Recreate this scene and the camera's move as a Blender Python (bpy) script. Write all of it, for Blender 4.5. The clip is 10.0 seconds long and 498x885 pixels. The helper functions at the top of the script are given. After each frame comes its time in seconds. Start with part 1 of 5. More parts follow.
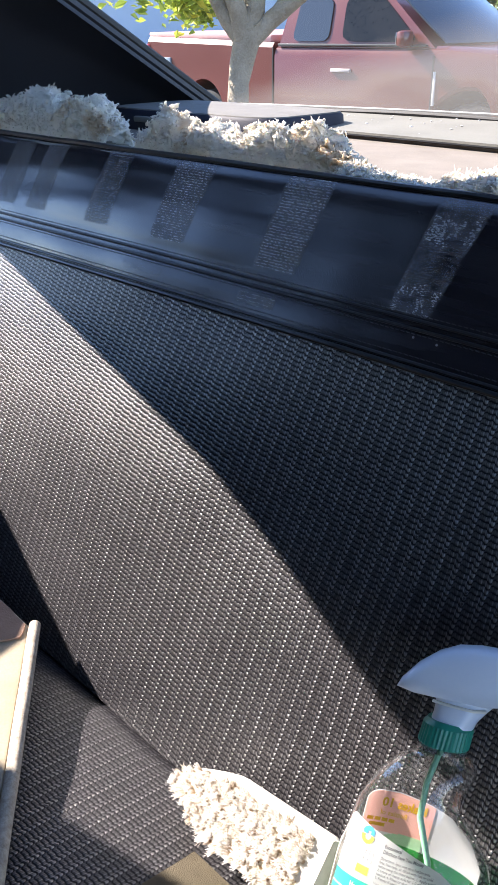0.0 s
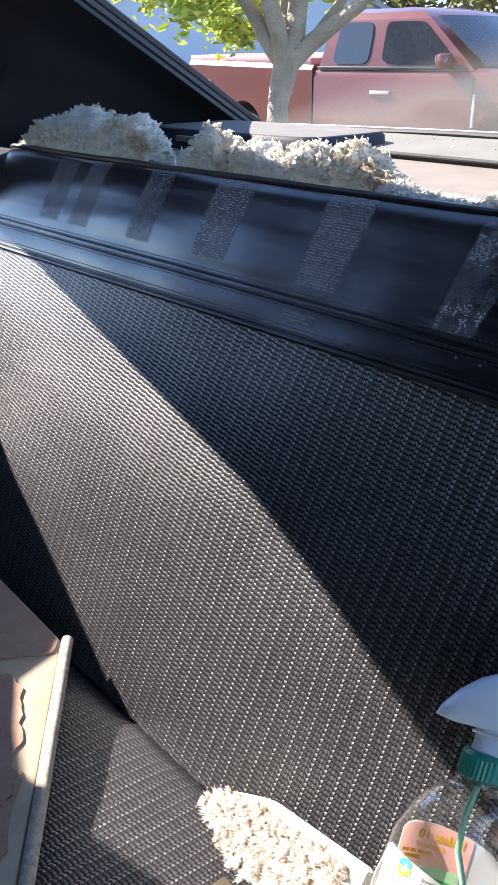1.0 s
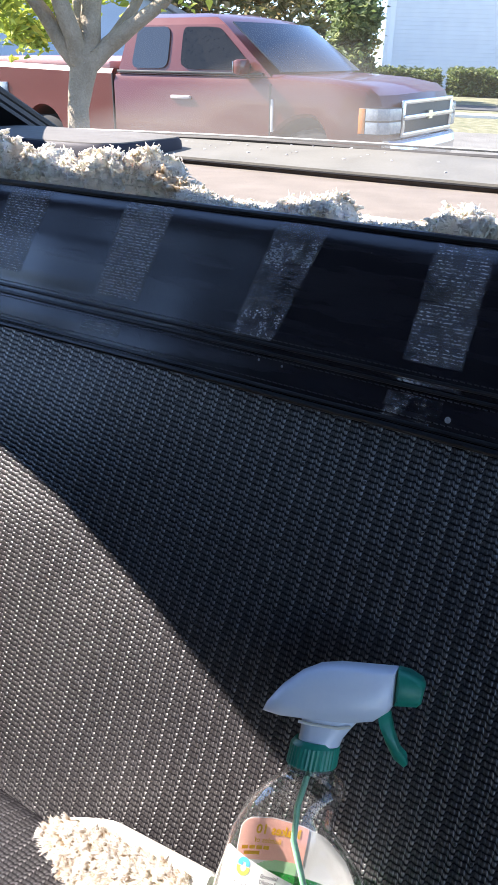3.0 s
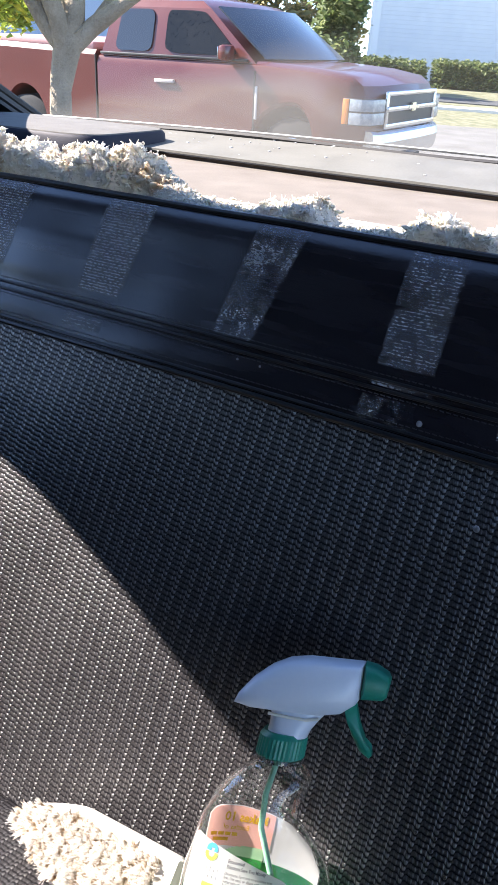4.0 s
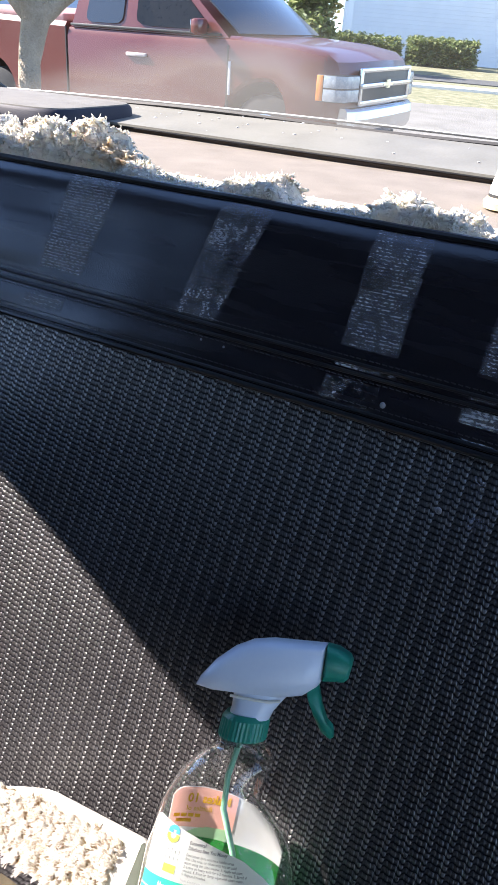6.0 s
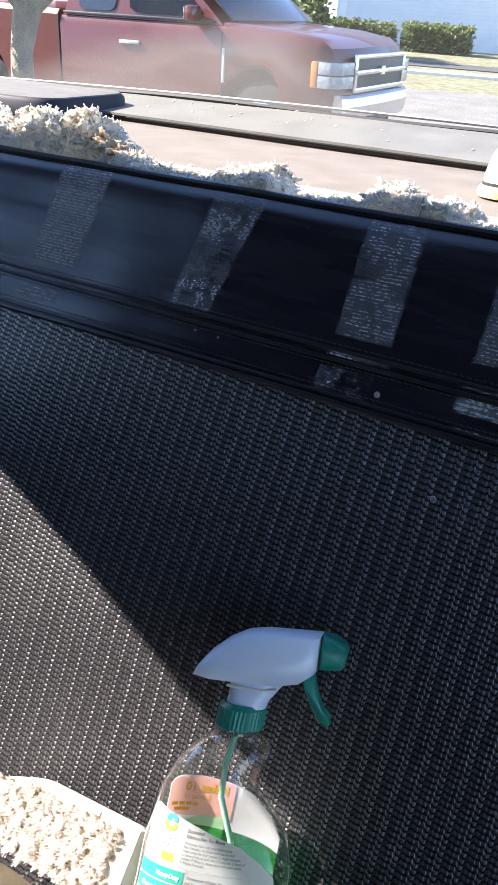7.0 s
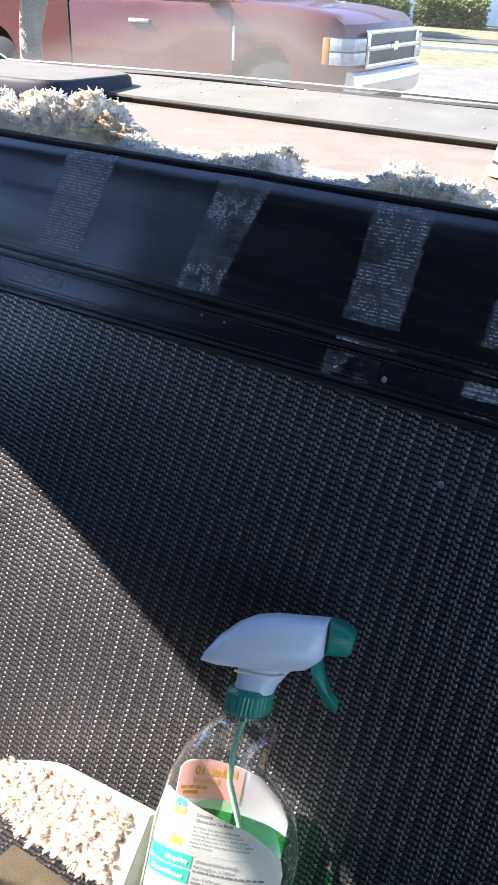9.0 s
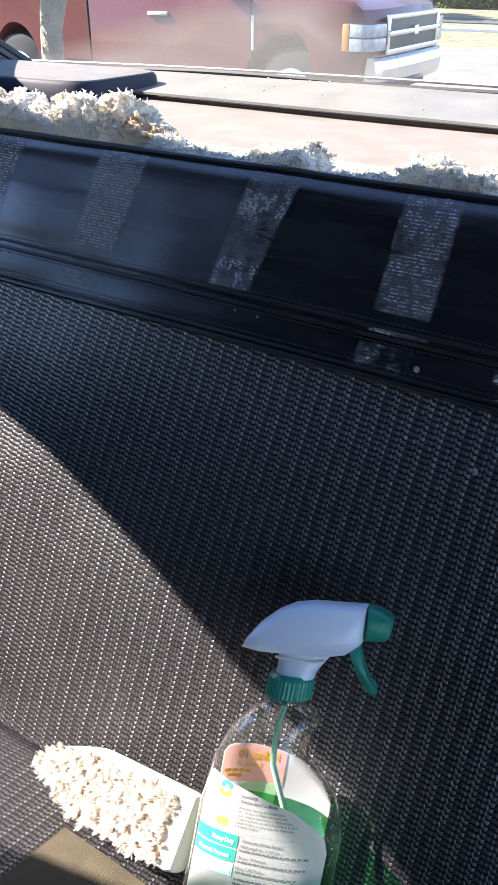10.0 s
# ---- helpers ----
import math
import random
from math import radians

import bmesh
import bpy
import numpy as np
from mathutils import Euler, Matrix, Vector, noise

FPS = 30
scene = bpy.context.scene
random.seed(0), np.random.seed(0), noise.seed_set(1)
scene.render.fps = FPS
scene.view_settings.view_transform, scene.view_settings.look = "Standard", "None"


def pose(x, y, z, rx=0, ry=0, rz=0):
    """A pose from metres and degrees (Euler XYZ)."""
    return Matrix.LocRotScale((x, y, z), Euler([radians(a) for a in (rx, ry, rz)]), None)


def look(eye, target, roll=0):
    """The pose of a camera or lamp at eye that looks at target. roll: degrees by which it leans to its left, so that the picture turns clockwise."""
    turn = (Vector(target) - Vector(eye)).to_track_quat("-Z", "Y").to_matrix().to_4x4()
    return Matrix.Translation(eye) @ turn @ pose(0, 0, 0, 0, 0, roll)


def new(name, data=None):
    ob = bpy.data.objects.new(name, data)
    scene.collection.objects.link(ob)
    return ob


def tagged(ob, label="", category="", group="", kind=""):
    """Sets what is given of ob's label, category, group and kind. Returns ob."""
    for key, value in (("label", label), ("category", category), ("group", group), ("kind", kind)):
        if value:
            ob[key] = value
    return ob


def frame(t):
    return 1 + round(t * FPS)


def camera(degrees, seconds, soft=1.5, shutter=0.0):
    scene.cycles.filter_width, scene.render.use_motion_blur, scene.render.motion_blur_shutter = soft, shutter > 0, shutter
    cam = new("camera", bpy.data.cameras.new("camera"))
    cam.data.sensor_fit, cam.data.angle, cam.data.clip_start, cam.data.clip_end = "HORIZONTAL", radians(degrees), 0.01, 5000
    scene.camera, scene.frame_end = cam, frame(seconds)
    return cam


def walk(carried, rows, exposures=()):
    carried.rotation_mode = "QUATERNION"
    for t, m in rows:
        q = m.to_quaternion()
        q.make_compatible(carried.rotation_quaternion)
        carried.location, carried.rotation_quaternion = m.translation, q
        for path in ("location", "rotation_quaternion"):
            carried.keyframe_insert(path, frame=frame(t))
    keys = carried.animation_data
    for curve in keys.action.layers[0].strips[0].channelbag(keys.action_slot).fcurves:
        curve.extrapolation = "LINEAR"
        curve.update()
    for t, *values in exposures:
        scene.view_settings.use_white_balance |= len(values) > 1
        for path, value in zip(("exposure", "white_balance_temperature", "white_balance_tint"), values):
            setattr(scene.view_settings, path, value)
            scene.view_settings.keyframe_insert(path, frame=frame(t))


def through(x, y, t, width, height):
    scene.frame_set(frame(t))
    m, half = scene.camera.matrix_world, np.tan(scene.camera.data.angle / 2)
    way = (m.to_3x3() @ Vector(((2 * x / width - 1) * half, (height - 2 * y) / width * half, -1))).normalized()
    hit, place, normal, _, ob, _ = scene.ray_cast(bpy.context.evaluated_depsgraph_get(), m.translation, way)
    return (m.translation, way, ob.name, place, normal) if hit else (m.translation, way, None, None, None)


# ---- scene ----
# World: x along the rear bench towards the car's right, y towards its tail, z up.
EXPOSURE, KELVIN = 2.28, 6800.0
cam = camera(33.46, 10.0, 1.15)
PATH = [
    (0, 0.3010, -0.5892, 1.0148, 45.24, -24.34, -1.60),
    (0.5, 0.2945, -0.5917, 1.0118, 46.24, -23.10, -2.27),
    (1, 0.2941, -0.5889, 1.0118, 47.71, -23.11, -1.69),
    (1.5, 0.2985, -0.5831, 1.0118, 44.78, -22.63, -1.80),
    (2, 0.3009, -0.5775, 1.0126, 39.93, -22.24, -1.53),
    (2.5, 0.3000, -0.5790, 1.0121, 37.16, -22.34, -1.77),
    (3, 0.3019, -0.5770, 1.0152, 35.19, -22.47, -2.21),
    (4.5, 0.3093, -0.5891, 1.0318, 33.97, -23.54, -4.66),
    (5, 0.3106, -0.5829, 1.0300, 33.79, -23.64, -5.19),
    (5.5, 0.3106, -0.5777, 1.0283, 33.11, -24.04, -5.04),
    (7, 0.3127, -0.5759, 1.0301, 32.19, -25.34, -4.29),
    (7.5, 0.3102, -0.5812, 1.0299, 32.08, -25.24, -4.66),
    (8, 0.3111, -0.5750, 1.0296, 32.18, -25.50, -4.72),
    (8.5, 0.3088, -0.5733, 1.0272, 32.50, -26.07, -4.50),
    (9, 0.3150, -0.5701, 1.0324, 32.89, -26.69, -3.55),
    (9.5, 0.3132, -0.5695, 1.0303, 33.19, -27.63, -2.53),
    (10, 0.3155, -0.5841, 1.0391, 34.00, -27.37, -1.69),
]
walk(cam, [(t, pose(x, y, z, 90 + pitch, roll, yaw)) for t, x, y, z, yaw, pitch, roll in PATH], [(0.0, EXPOSURE, KELVIN, 18.0), (6.0, EXPOSURE, KELVIN, 18.0), (8.0, EXPOSURE + 0.05, KELVIN, 18.0), (9.5, EXPOSURE + 0.16, KELVIN, 18.0), (10.0, EXPOSURE + 0.18, KELVIN, 18.0)])

# ---- light ----
SUN = Vector((-0.75, -0.30, 0.60)).normalized()
world = bpy.data.worlds.new("sky")
scene.world = world
world.use_nodes = True
wn = world.node_tree
sky = wn.nodes.new("ShaderNodeTexSky")
sky.sky_type, sky.sun_disc = "NISHITA", False
sky.altitude, sky.dust_density, sky.ozone_density = 1500.0, 0.0, 4.0
sky.sun_elevation = math.asin(SUN.z)
sky.sun_rotation = math.atan2(SUN.x, SUN.y)
wn.links.new(sky.outputs[0], wn.nodes["Background"].inputs[0])
wn.nodes["Background"].inputs[1].default_value = 0.13
sun = new("sun", bpy.data.lights.new("sun", "SUN"))
sun.data.energy, sun.data.angle, sun.data.color = 4.7, radians(0.5), (1.0, 0.965, 0.905)
sun.matrix_world = look(SUN * 30, (0, 0, 0))


# ---- node helpers ----
class Nodes:
    """A short hand for building a node material."""

    def __init__(self, name):
        self.mat = bpy.data.materials.new(name)
        self.mat.use_nodes = True
        self.tree = self.mat.node_tree
        self.bsdf = self.tree.nodes["Principled BSDF"]
        self.out = self.tree.nodes["Material Output"]

    def add(self, kind, **sockets):
        n = self.tree.nodes.new(kind)
        for k, v in sockets.items():
            self.put(n, k, v)
        return n

    def put(self, n, key, v):
        s = n.inputs[int(key[1:])] if key[0] == "i" and key[1:].isdigit() else n.inputs[key.replace("_", " ")]
        if isinstance(v, bpy.types.NodeSocket):
            self.tree.links.new(v, s)
        else:
            s.default_value = v

    def math(self, op, a, b=0.0, c=0.0):
        n = self.add("ShaderNodeMath", i0=a, i1=b, i2=c)
        n.operation = op
        return n.outputs[0]

    def coords(self, which="Object"):
        return self.add("ShaderNodeTexCoord").outputs[which]

    def noise(self, vec, scale, detail=4.0, rough=0.55):
        return self.add("ShaderNodeTexNoise", Vector=vec, Scale=scale, Detail=detail, Roughness=rough).outputs["Fac"]

    def voronoi(self, vec, scale):
        return self.add("ShaderNodeTexVoronoi", Vector=vec, Scale=scale).outputs["Distance"]

    def ramp(self, fac, stops):
        n = self.add("ShaderNodeValToRGB", Fac=fac)
        e = n.color_ramp.elements
        while len(e) < len(stops):
            e.new(0.5)
        for el, (p, c) in zip(e, stops):
            el.position, el.color = p, (c if len(c) == 4 else (*c, 1))
        return n.outputs[0]

    def mix(self, fac, a, b):
        n = self.tree.nodes.new("ShaderNodeMix")
        n.data_type = "RGBA"
        for s, v in ((0, fac), (6, a), (7, b)):
            if isinstance(v, bpy.types.NodeSocket):
                self.tree.links.new(v, n.inputs[s])
            else:
                n.inputs[s].default_value = v if s == 0 else (*v, 1)[:4]
        return n.outputs[2]

    def bump(self, height, strength=0.3, distance=0.002):
        self.put(self.bsdf, "Normal", self.add("ShaderNodeBump", Height=height, Strength=strength, Distance=distance).outputs[0])

    def set(self, **k):
        for key, v in k.items():
            self.put(self.bsdf, key, v)
        return self


def col(*c):
    return (*c, 1)


def worn(name, a, b, rough=0.6, scale=30.0, fine=400.0, bump=0.15, distance=0.001, metal=0.0, spec=0.5, coat=0.0):
    """A plain surface whose colour wanders between a and b at two scales, with fine relief."""
    m = Nodes(name)
    p = m.coords()
    big, small = m.noise(p, scale), m.noise(p, fine, 2)
    f = m.math("ADD", m.math("MULTIPLY", big, 0.7), m.math("MULTIPLY", small, 0.3))
    m.set(Base_Color=m.ramp(f, [(0.3, a), (0.7, b)]), Metallic=metal)
    m.put(m.bsdf, "Roughness", m.math("ADD", rough - 0.08, m.math("MULTIPLY", big, 0.16)))
    m.put(m.bsdf, "Specular IOR Level", spec)
    m.put(m.bsdf, "Coat Weight", coat)
    m.put(m.bsdf, "Coat Roughness", 0.06)
    if bump:
        m.bump(small, bump, distance)
    return m.mat


def fabric(name):
    """Charcoal woven seat cloth: brick-laid loops of shiny thread with columns of paler knots. UV is in metres."""
    m = Nodes(name)
    uv = m.add("ShaderNodeSeparateXYZ", Vector=m.coords("UV"))
    wob = m.math("SUBTRACT", m.noise(m.coords(), 45.0, 2), 0.5)
    u = m.math("MULTIPLY_ADD", wob, 0.0016, uv.outputs[0])
    v = m.math("MULTIPLY_ADD", wob, 0.0012, uv.outputs[1])
    us = m.math("DIVIDE", u, 0.0033)
    column = m.math("FLOOR", us)
    fx = m.math("SUBTRACT", m.math("FRACT", us), 0.5)

    def one_in(n, k):
        """1 on every n-th column, k columns along."""
        f = m.math("FRACT", m.math("DIVIDE", m.math("ADD", column, 0.5 - k), n))
        return m.math("LESS_THAN", f, 1.0 / n)

    odd = one_in(2.0, 1.0)
    zigzag = m.math("MULTIPLY", m.math("PINGPONG", m.math("ADD", us, 0.5), 2.0), 0.16)
    chain = m.math("MULTIPLY", m.math("SINE", m.math("MULTIPLY", us, math.pi)), 0.20)
    v1 = m.math("ADD", m.math("MULTIPLY_ADD", odd, 0.12, m.math("ADD", chain, zigzag)), m.math("MULTIPLY_ADD", m.math("LESS_THAN", m.math("FRACT", m.math("DIVIDE", us, 8.0)), 0.5), 0.5, m.math("DIVIDE", v, 0.0044)))
    fy = m.math("SUBTRACT", m.math("FRACT", v1), 0.5)
    at = m.add("ShaderNodeCombineXYZ", X=column, Y=m.math("FLOOR", v1)).outputs[0]
    chance = m.add("ShaderNodeTexWhiteNoise", Vector=at).outputs[0]
    across = m.math("MAXIMUM", m.math("SUBTRACT", 1.0, m.math("POWER", m.math("ABSOLUTE", m.math("MULTIPLY", fx, 1.94)), 6.0)), 0.0)
    down = m.math("MAXIMUM", m.math("SUBTRACT", 1.0, m.math("POWER", m.math("ABSOLUTE", m.math("MULTIPLY", fy, 4.3)), 2.0)), 0.0)
    # each loop is a rounded brick; a raised side strip carries a painted highlight
    full = m.math("MAXIMUM", m.math("SUBTRACT", 1.0, m.math("POWER", m.math("ABSOLUTE", m.math("MULTIPLY", fy, 2.25)), 3.0)), 0.0)
    brick = m.math("MULTIPLY", across, full)
    side = m.math("MAXIMUM", m.math("SUBTRACT", 1.0, m.math("POWER", m.math("ABSOLUTE", m.math("MULTIPLY", m.math("SUBTRACT", m.math("MULTIPLY_ADD", fy, -0.25, fx), 0.20), 5.5)), 2.0)), 0.0)
    glint = m.math("MULTIPLY", side, full)
    thread = m.math("MAXIMUM", m.math("MULTIPLY", m.math("MULTIPLY", across, down), 0.32), glint)
    groove = one_in(4.0, 0.0)
    thread = m.math("MULTIPLY", thread, m.math("MULTIPLY_ADD", groove, -0.70, 1.0))
    # the column before each groove carries pale knots, every other one stronger
    rank = m.math("MULTIPLY_ADD", one_in(8.0, 7.0), 0.7, one_in(8.0, 3.0))
    bead = m.math("MAXIMUM", m.math("SUBTRACT", 1.0, m.math("ADD", m.math("POWER", m.math("ABSOLUTE", m.math("MULTIPLY", fx, 2.3)), 2.0), m.math("POWER", m.math("ABSOLUTE", m.math("MULTIPLY", fy, 2.9)), 2.0))), 0.0)
    knot = m.math("MULTIPLY", m.math("MINIMUM", m.math("MULTIPLY", bead, 2.2), 1.0), rank)
    h = m.math("MULTIPLY_ADD", knot, 0.40, m.math("MULTIPLY_ADD", groove, -0.30, m.math("MULTIPLY_ADD", brick, 0.65, m.math("MULTIPLY", thread, 0.45))))
    wear = m.noise(m.coords(), 9.0, 4)
    lint = m.noise(m.coords(), 900.0, 2)
    lit = m.math("MULTIPLY", thread, m.math("MULTIPLY_ADD", chance, 1.1, 0.3))
    c = m.mix(lit, (0.0042, 0.0038, 0.0056), (0.0325, 0.0315, 0.0385))
    c = m.mix(m.math("MULTIPLY", brick, 0.70), c, (0.0400, 0.0372, 0.0375))
    c = m.mix(m.math("MULTIPLY", knot, 0.9), c, (0.062, 0.060, 0.060))
    c = m.mix(m.math("MULTIPLY", wear, 0.10), c, (0.014, 0.013, 0.013))
    c = m.mix(m.math("MULTIPLY", m.math("GREATER_THAN", lint, 0.75), 0.35), c, (0.16, 0.15, 0.14))
    m.set(Base_Color=c)
    m.put(m.bsdf, "Roughness", m.math("MULTIPLY_ADD", knot, -0.06, m.math("MULTIPLY_ADD", chance, 0.10, m.math("MULTIPLY_ADD", wear, 0.10, 0.27))))
    m.put(m.bsdf, "IOR", 1.55)
    m.put(m.bsdf, "Sheen Weight", m.math("MULTIPLY_ADD", thread, 0.07, 0.025))
    m.put(m.bsdf, "Sheen Roughness", 0.42)
    m.put(m.bsdf, "Sheen Tint", col(0.80, 0.82, 1.0))
    m.put(m.bsdf, "Specular IOR Level", m.math("MULTIPLY_ADD", knot, 0.5, m.math("MULTIPLY_ADD", lit, 1.1, m.math("MULTIPLY_ADD", brick, 0.30, 0.10))))
    m.bump(h, 1.0, 0.00042)
    return m.mat


def vinyl(name, a=(0.011, 0.010, 0.0125), b=(0.020, 0.018, 0.022), rough=0.25):
    m = Nodes(name)
    p = m.coords()
    stretch = m.add("ShaderNodeMapping", Vector=p)
    stretch.inputs["Scale"].default_value = (0.42, 1.0, 4.2)
    wave = m.noise(stretch.outputs[0], 7.0, 2, 0.4)
    grain = m.voronoi(p, 900.0)
    smear = m.noise(stretch.outputs[0], 22.0, 4)
    m.set(Base_Color=m.ramp(smear, [(0.35, a), (0.75, b)]))
    m.put(m.bsdf, "Roughness", m.math("MULTIPLY_ADD", smear, 0.16, rough - 0.12))
    m.put(m.bsdf, "Specular IOR Level", 0.52)
    h = m.math("ADD", m.math("MULTIPLY", wave, 2.6), m.math("ADD", m.math("MULTIPLY", grain, 0.12), m.math("MULTIPLY", m.noise(p, 160.0, 3), 0.16)))
    m.bump(h, 0.5, 0.002)
    return m.mat


def clear(name, tint, gloss_rough=0.03, strength=1.0, ior=1.45, power=5.0, veil=0.0, milk=0.0):
    """Thin clear glass or plastic: straight through, with a Fresnel gloss."""
    m = Nodes(name)
    t = m.add("ShaderNodeBsdfTransparent", Color=col(*tint))
    g = m.add("ShaderNodeBsdfGlossy", Roughness=gloss_rough)
    w = m.add("ShaderNodeLayerWeight", Blend=0.5)
    f0 = ((ior - 1) / (ior + 1)) ** 2
    f = m.math("MULTIPLY_ADD", m.math("POWER", w.outputs["Facing"], power), 1 - f0, f0)
    mixer = m.add("ShaderNodeMixShader", Fac=m.math("MINIMUM", m.math("MULTIPLY", f, strength), 1.0), i1=t.outputs[0], i2=g.outputs[0])
    last = mixer
    # A painted veil for the lit shelf's reflection in the glass, besides thin dust.
    if veil:
        p = m.coords()
        film = m.add("ShaderNodeBsdfTranslucent", Color=col(0.190, 0.178, 0.150))
        xyz = m.add("ShaderNodeSeparateXYZ", Vector=p)
        wipe = m.math("MULTIPLY_ADD", xyz.outputs[0], 0.40, m.math("SUBTRACT", xyz.outputs[1], 0.15))
        wipe = m.math("MULTIPLY_ADD", m.math("SUBTRACT", m.noise(p, 6.0, 3), 0.5), 0.05, wipe)
        low = m.math("MINIMUM", m.math("MAXIMUM", m.math("MULTIPLY", wipe, 11.0), 0.0), 1.0)
        side = m.math("MINIMUM", m.math("MAXIMUM", m.math("MULTIPLY", m.math("MULTIPLY_ADD", xyz.outputs[1], 1.08, m.math("ADD", xyz.outputs[0], 0.313)), 60.0), 0.0), 1.0)
        fade = m.math("MINIMUM", m.math("MAXIMUM", m.math("MULTIPLY", m.math("SUBTRACT", -0.125, xyz.outputs[0]), 8.3), 0.12), 1.0)
        veil_mask = m.math("MULTIPLY_ADD", m.math("MULTIPLY", m.math("MULTIPLY", low, side), fade), 38.0, 0.9)
        amount = m.math("MULTIPLY", m.math("MULTIPLY", m.math("MULTIPLY_ADD", m.noise(p, 5.0, 5), 0.8, 0.6), veil_mask), veil)
        last = m.add("ShaderNodeMixShader", Fac=amount, i1=mixer.outputs[0], i2=film.outputs[0])
    if milk:
        haze = m.add("ShaderNodeBsdfTranslucent", Color=col(0.86, 0.87, 0.86))
        last = m.add("ShaderNodeMixShader", Fac=milk, i1=last.outputs[0], i2=haze.outputs[0])
    m.tree.links.new(last.outputs[0], m.out.inputs[0])
    return m.mat


M_FABRIC = fabric("charcoal_rib_cloth")
M_VINYL = vinyl("black_vinyl")
M_PIPING = worn("black_piping", (0.004, 0.004, 0.005), (0.012, 0.012, 0.014), 0.4)
M_TRIM = worn("dark_trim_plastic", (0.005, 0.006, 0.010), (0.009, 0.010, 0.015), 0.6, 8, 700, 0.2, 0.0006)
M_RUBBER = worn("black_rubber", (0.008, 0.008, 0.008), (0.02, 0.02, 0.02), 0.7)
M_GLUE = worn("dry_glue", (0.12, 0.12, 0.13), (0.30, 0.30, 0.32), 0.7, 200, 1500, 0.5)
M_GLUE_PALE = worn("pale_dry_glue", (0.30, 0.30, 0.31), (0.60, 0.60, 0.61), 0.7, 200, 1500, 0.5)
M_BOARD = worn("faded_tan_board", (0.128, 0.109, 0.087), (0.185, 0.161, 0.133), 0.85, 25, 500, 0.5)
M_BOARDEDGE = worn("dark_brown_board_edge", (0.085, 0.058, 0.045), (0.125, 0.09, 0.07), 0.9)
M_LEDGE = worn("faded_grey_ledge", (0.112, 0.110, 0.093), (0.165, 0.163, 0.142), 0.7, 14, 300, 0.25)
M_POD = worn("dark_navy_plastic", (0.008, 0.010, 0.020), (0.014, 0.017, 0.032), 0.60, 20, 600, 0.2, spec=0.3)
M_ROOF = worn("dark_headliner", (0.016, 0.016, 0.019), (0.024, 0.024, 0.028), 0.9)
M_FLOOR = worn("brown_carpet", (0.20, 0.14, 0.09), (0.32, 0.23, 0.15), 0.95)
M_BOUNCE = worn("tan_bounce_panel", (0.26, 0.19, 0.13), (0.34, 0.255, 0.18), 0.7)
M_GLASS = clear("window_glass", (0.90, 0.93, 0.92), 0.02, 0.10, 1.5, 5.0, 0.012)


# ---- mesh helpers ----
def finish(bm, smooth=True, angle=40):
    bmesh.ops.recalc_face_normals(bm, faces=bm.faces)
    me = bpy.data.meshes.new("mesh")
    bm.to_mesh(me)
    bm.free()
    if smooth and len(me.polygons):
        me.polygons.foreach_set("use_smooth", [True] * len(me.polygons))
        me.set_sharp_from_angle(angle=radians(angle))
    return me


def part(name, bm, material, parent=None, label="", smooth=True, angle=40):
    """Links a bmesh as one mesh object, under a thing or a part."""
    me = finish(bm, smooth, angle) if isinstance(bm, bmesh.types.BMesh) else bm
    me.name = name
    if material and not me.materials:
        me.materials.append(material)
    ob = new(name, me)
    if parent:
        ob.parent = parent
    if label:
        ob["label"] = label
    return ob


def thing(name, label, category, m=None, group="", kind=""):
    ob = new(name)
    ob.empty_display_size = 0.05
    if m is not None:
        ob.matrix_world = m
    return tagged(ob, label, category, group, kind)


def box(x0, y0, z0, x1, y1, z1, bevel=0.0, seg=2):
    bm = bmesh.new()
    bmesh.ops.create_cube(bm, size=1.0)
    bmesh.ops.transform(bm, matrix=Matrix.LocRotScale(((x0 + x1) / 2, (y0 + y1) / 2, (z0 + z1) / 2), None, (abs(x1 - x0), abs(y1 - y0), abs(z1 - z0))), verts=bm.verts)
    if bevel:
        bmesh.ops.bevel(bm, geom=list(bm.edges), offset=bevel, segments=seg, affect="EDGES", profile=0.5)
    return bm


def prism(poly, axis, lo, hi, bevel=0.0, seg=2):
    """A polygon extruded along an axis. poly gives the two other coordinates in x, y, z order."""
    bm = bmesh.new()

    def at(p, w):
        q = list(p)
        q.insert(axis, w)
        return bm.verts.new(q)

    a, b = [at(p, lo) for p in poly], [at(p, hi) for p in poly]
    n = len(poly)
    bm.faces.new(a)
    bm.faces.new(b[::-1])
    for i in range(n):
        bm.faces.new((a[i], b[i], b[(i + 1) % n], a[(i + 1) % n]))
    bmesh.ops.recalc_face_normals(bm, faces=bm.faces)
    if bevel:
        bmesh.ops.bevel(bm, geom=list(bm.edges), offset=bevel, segments=seg, affect="EDGES", profile=0.5)
    return bm


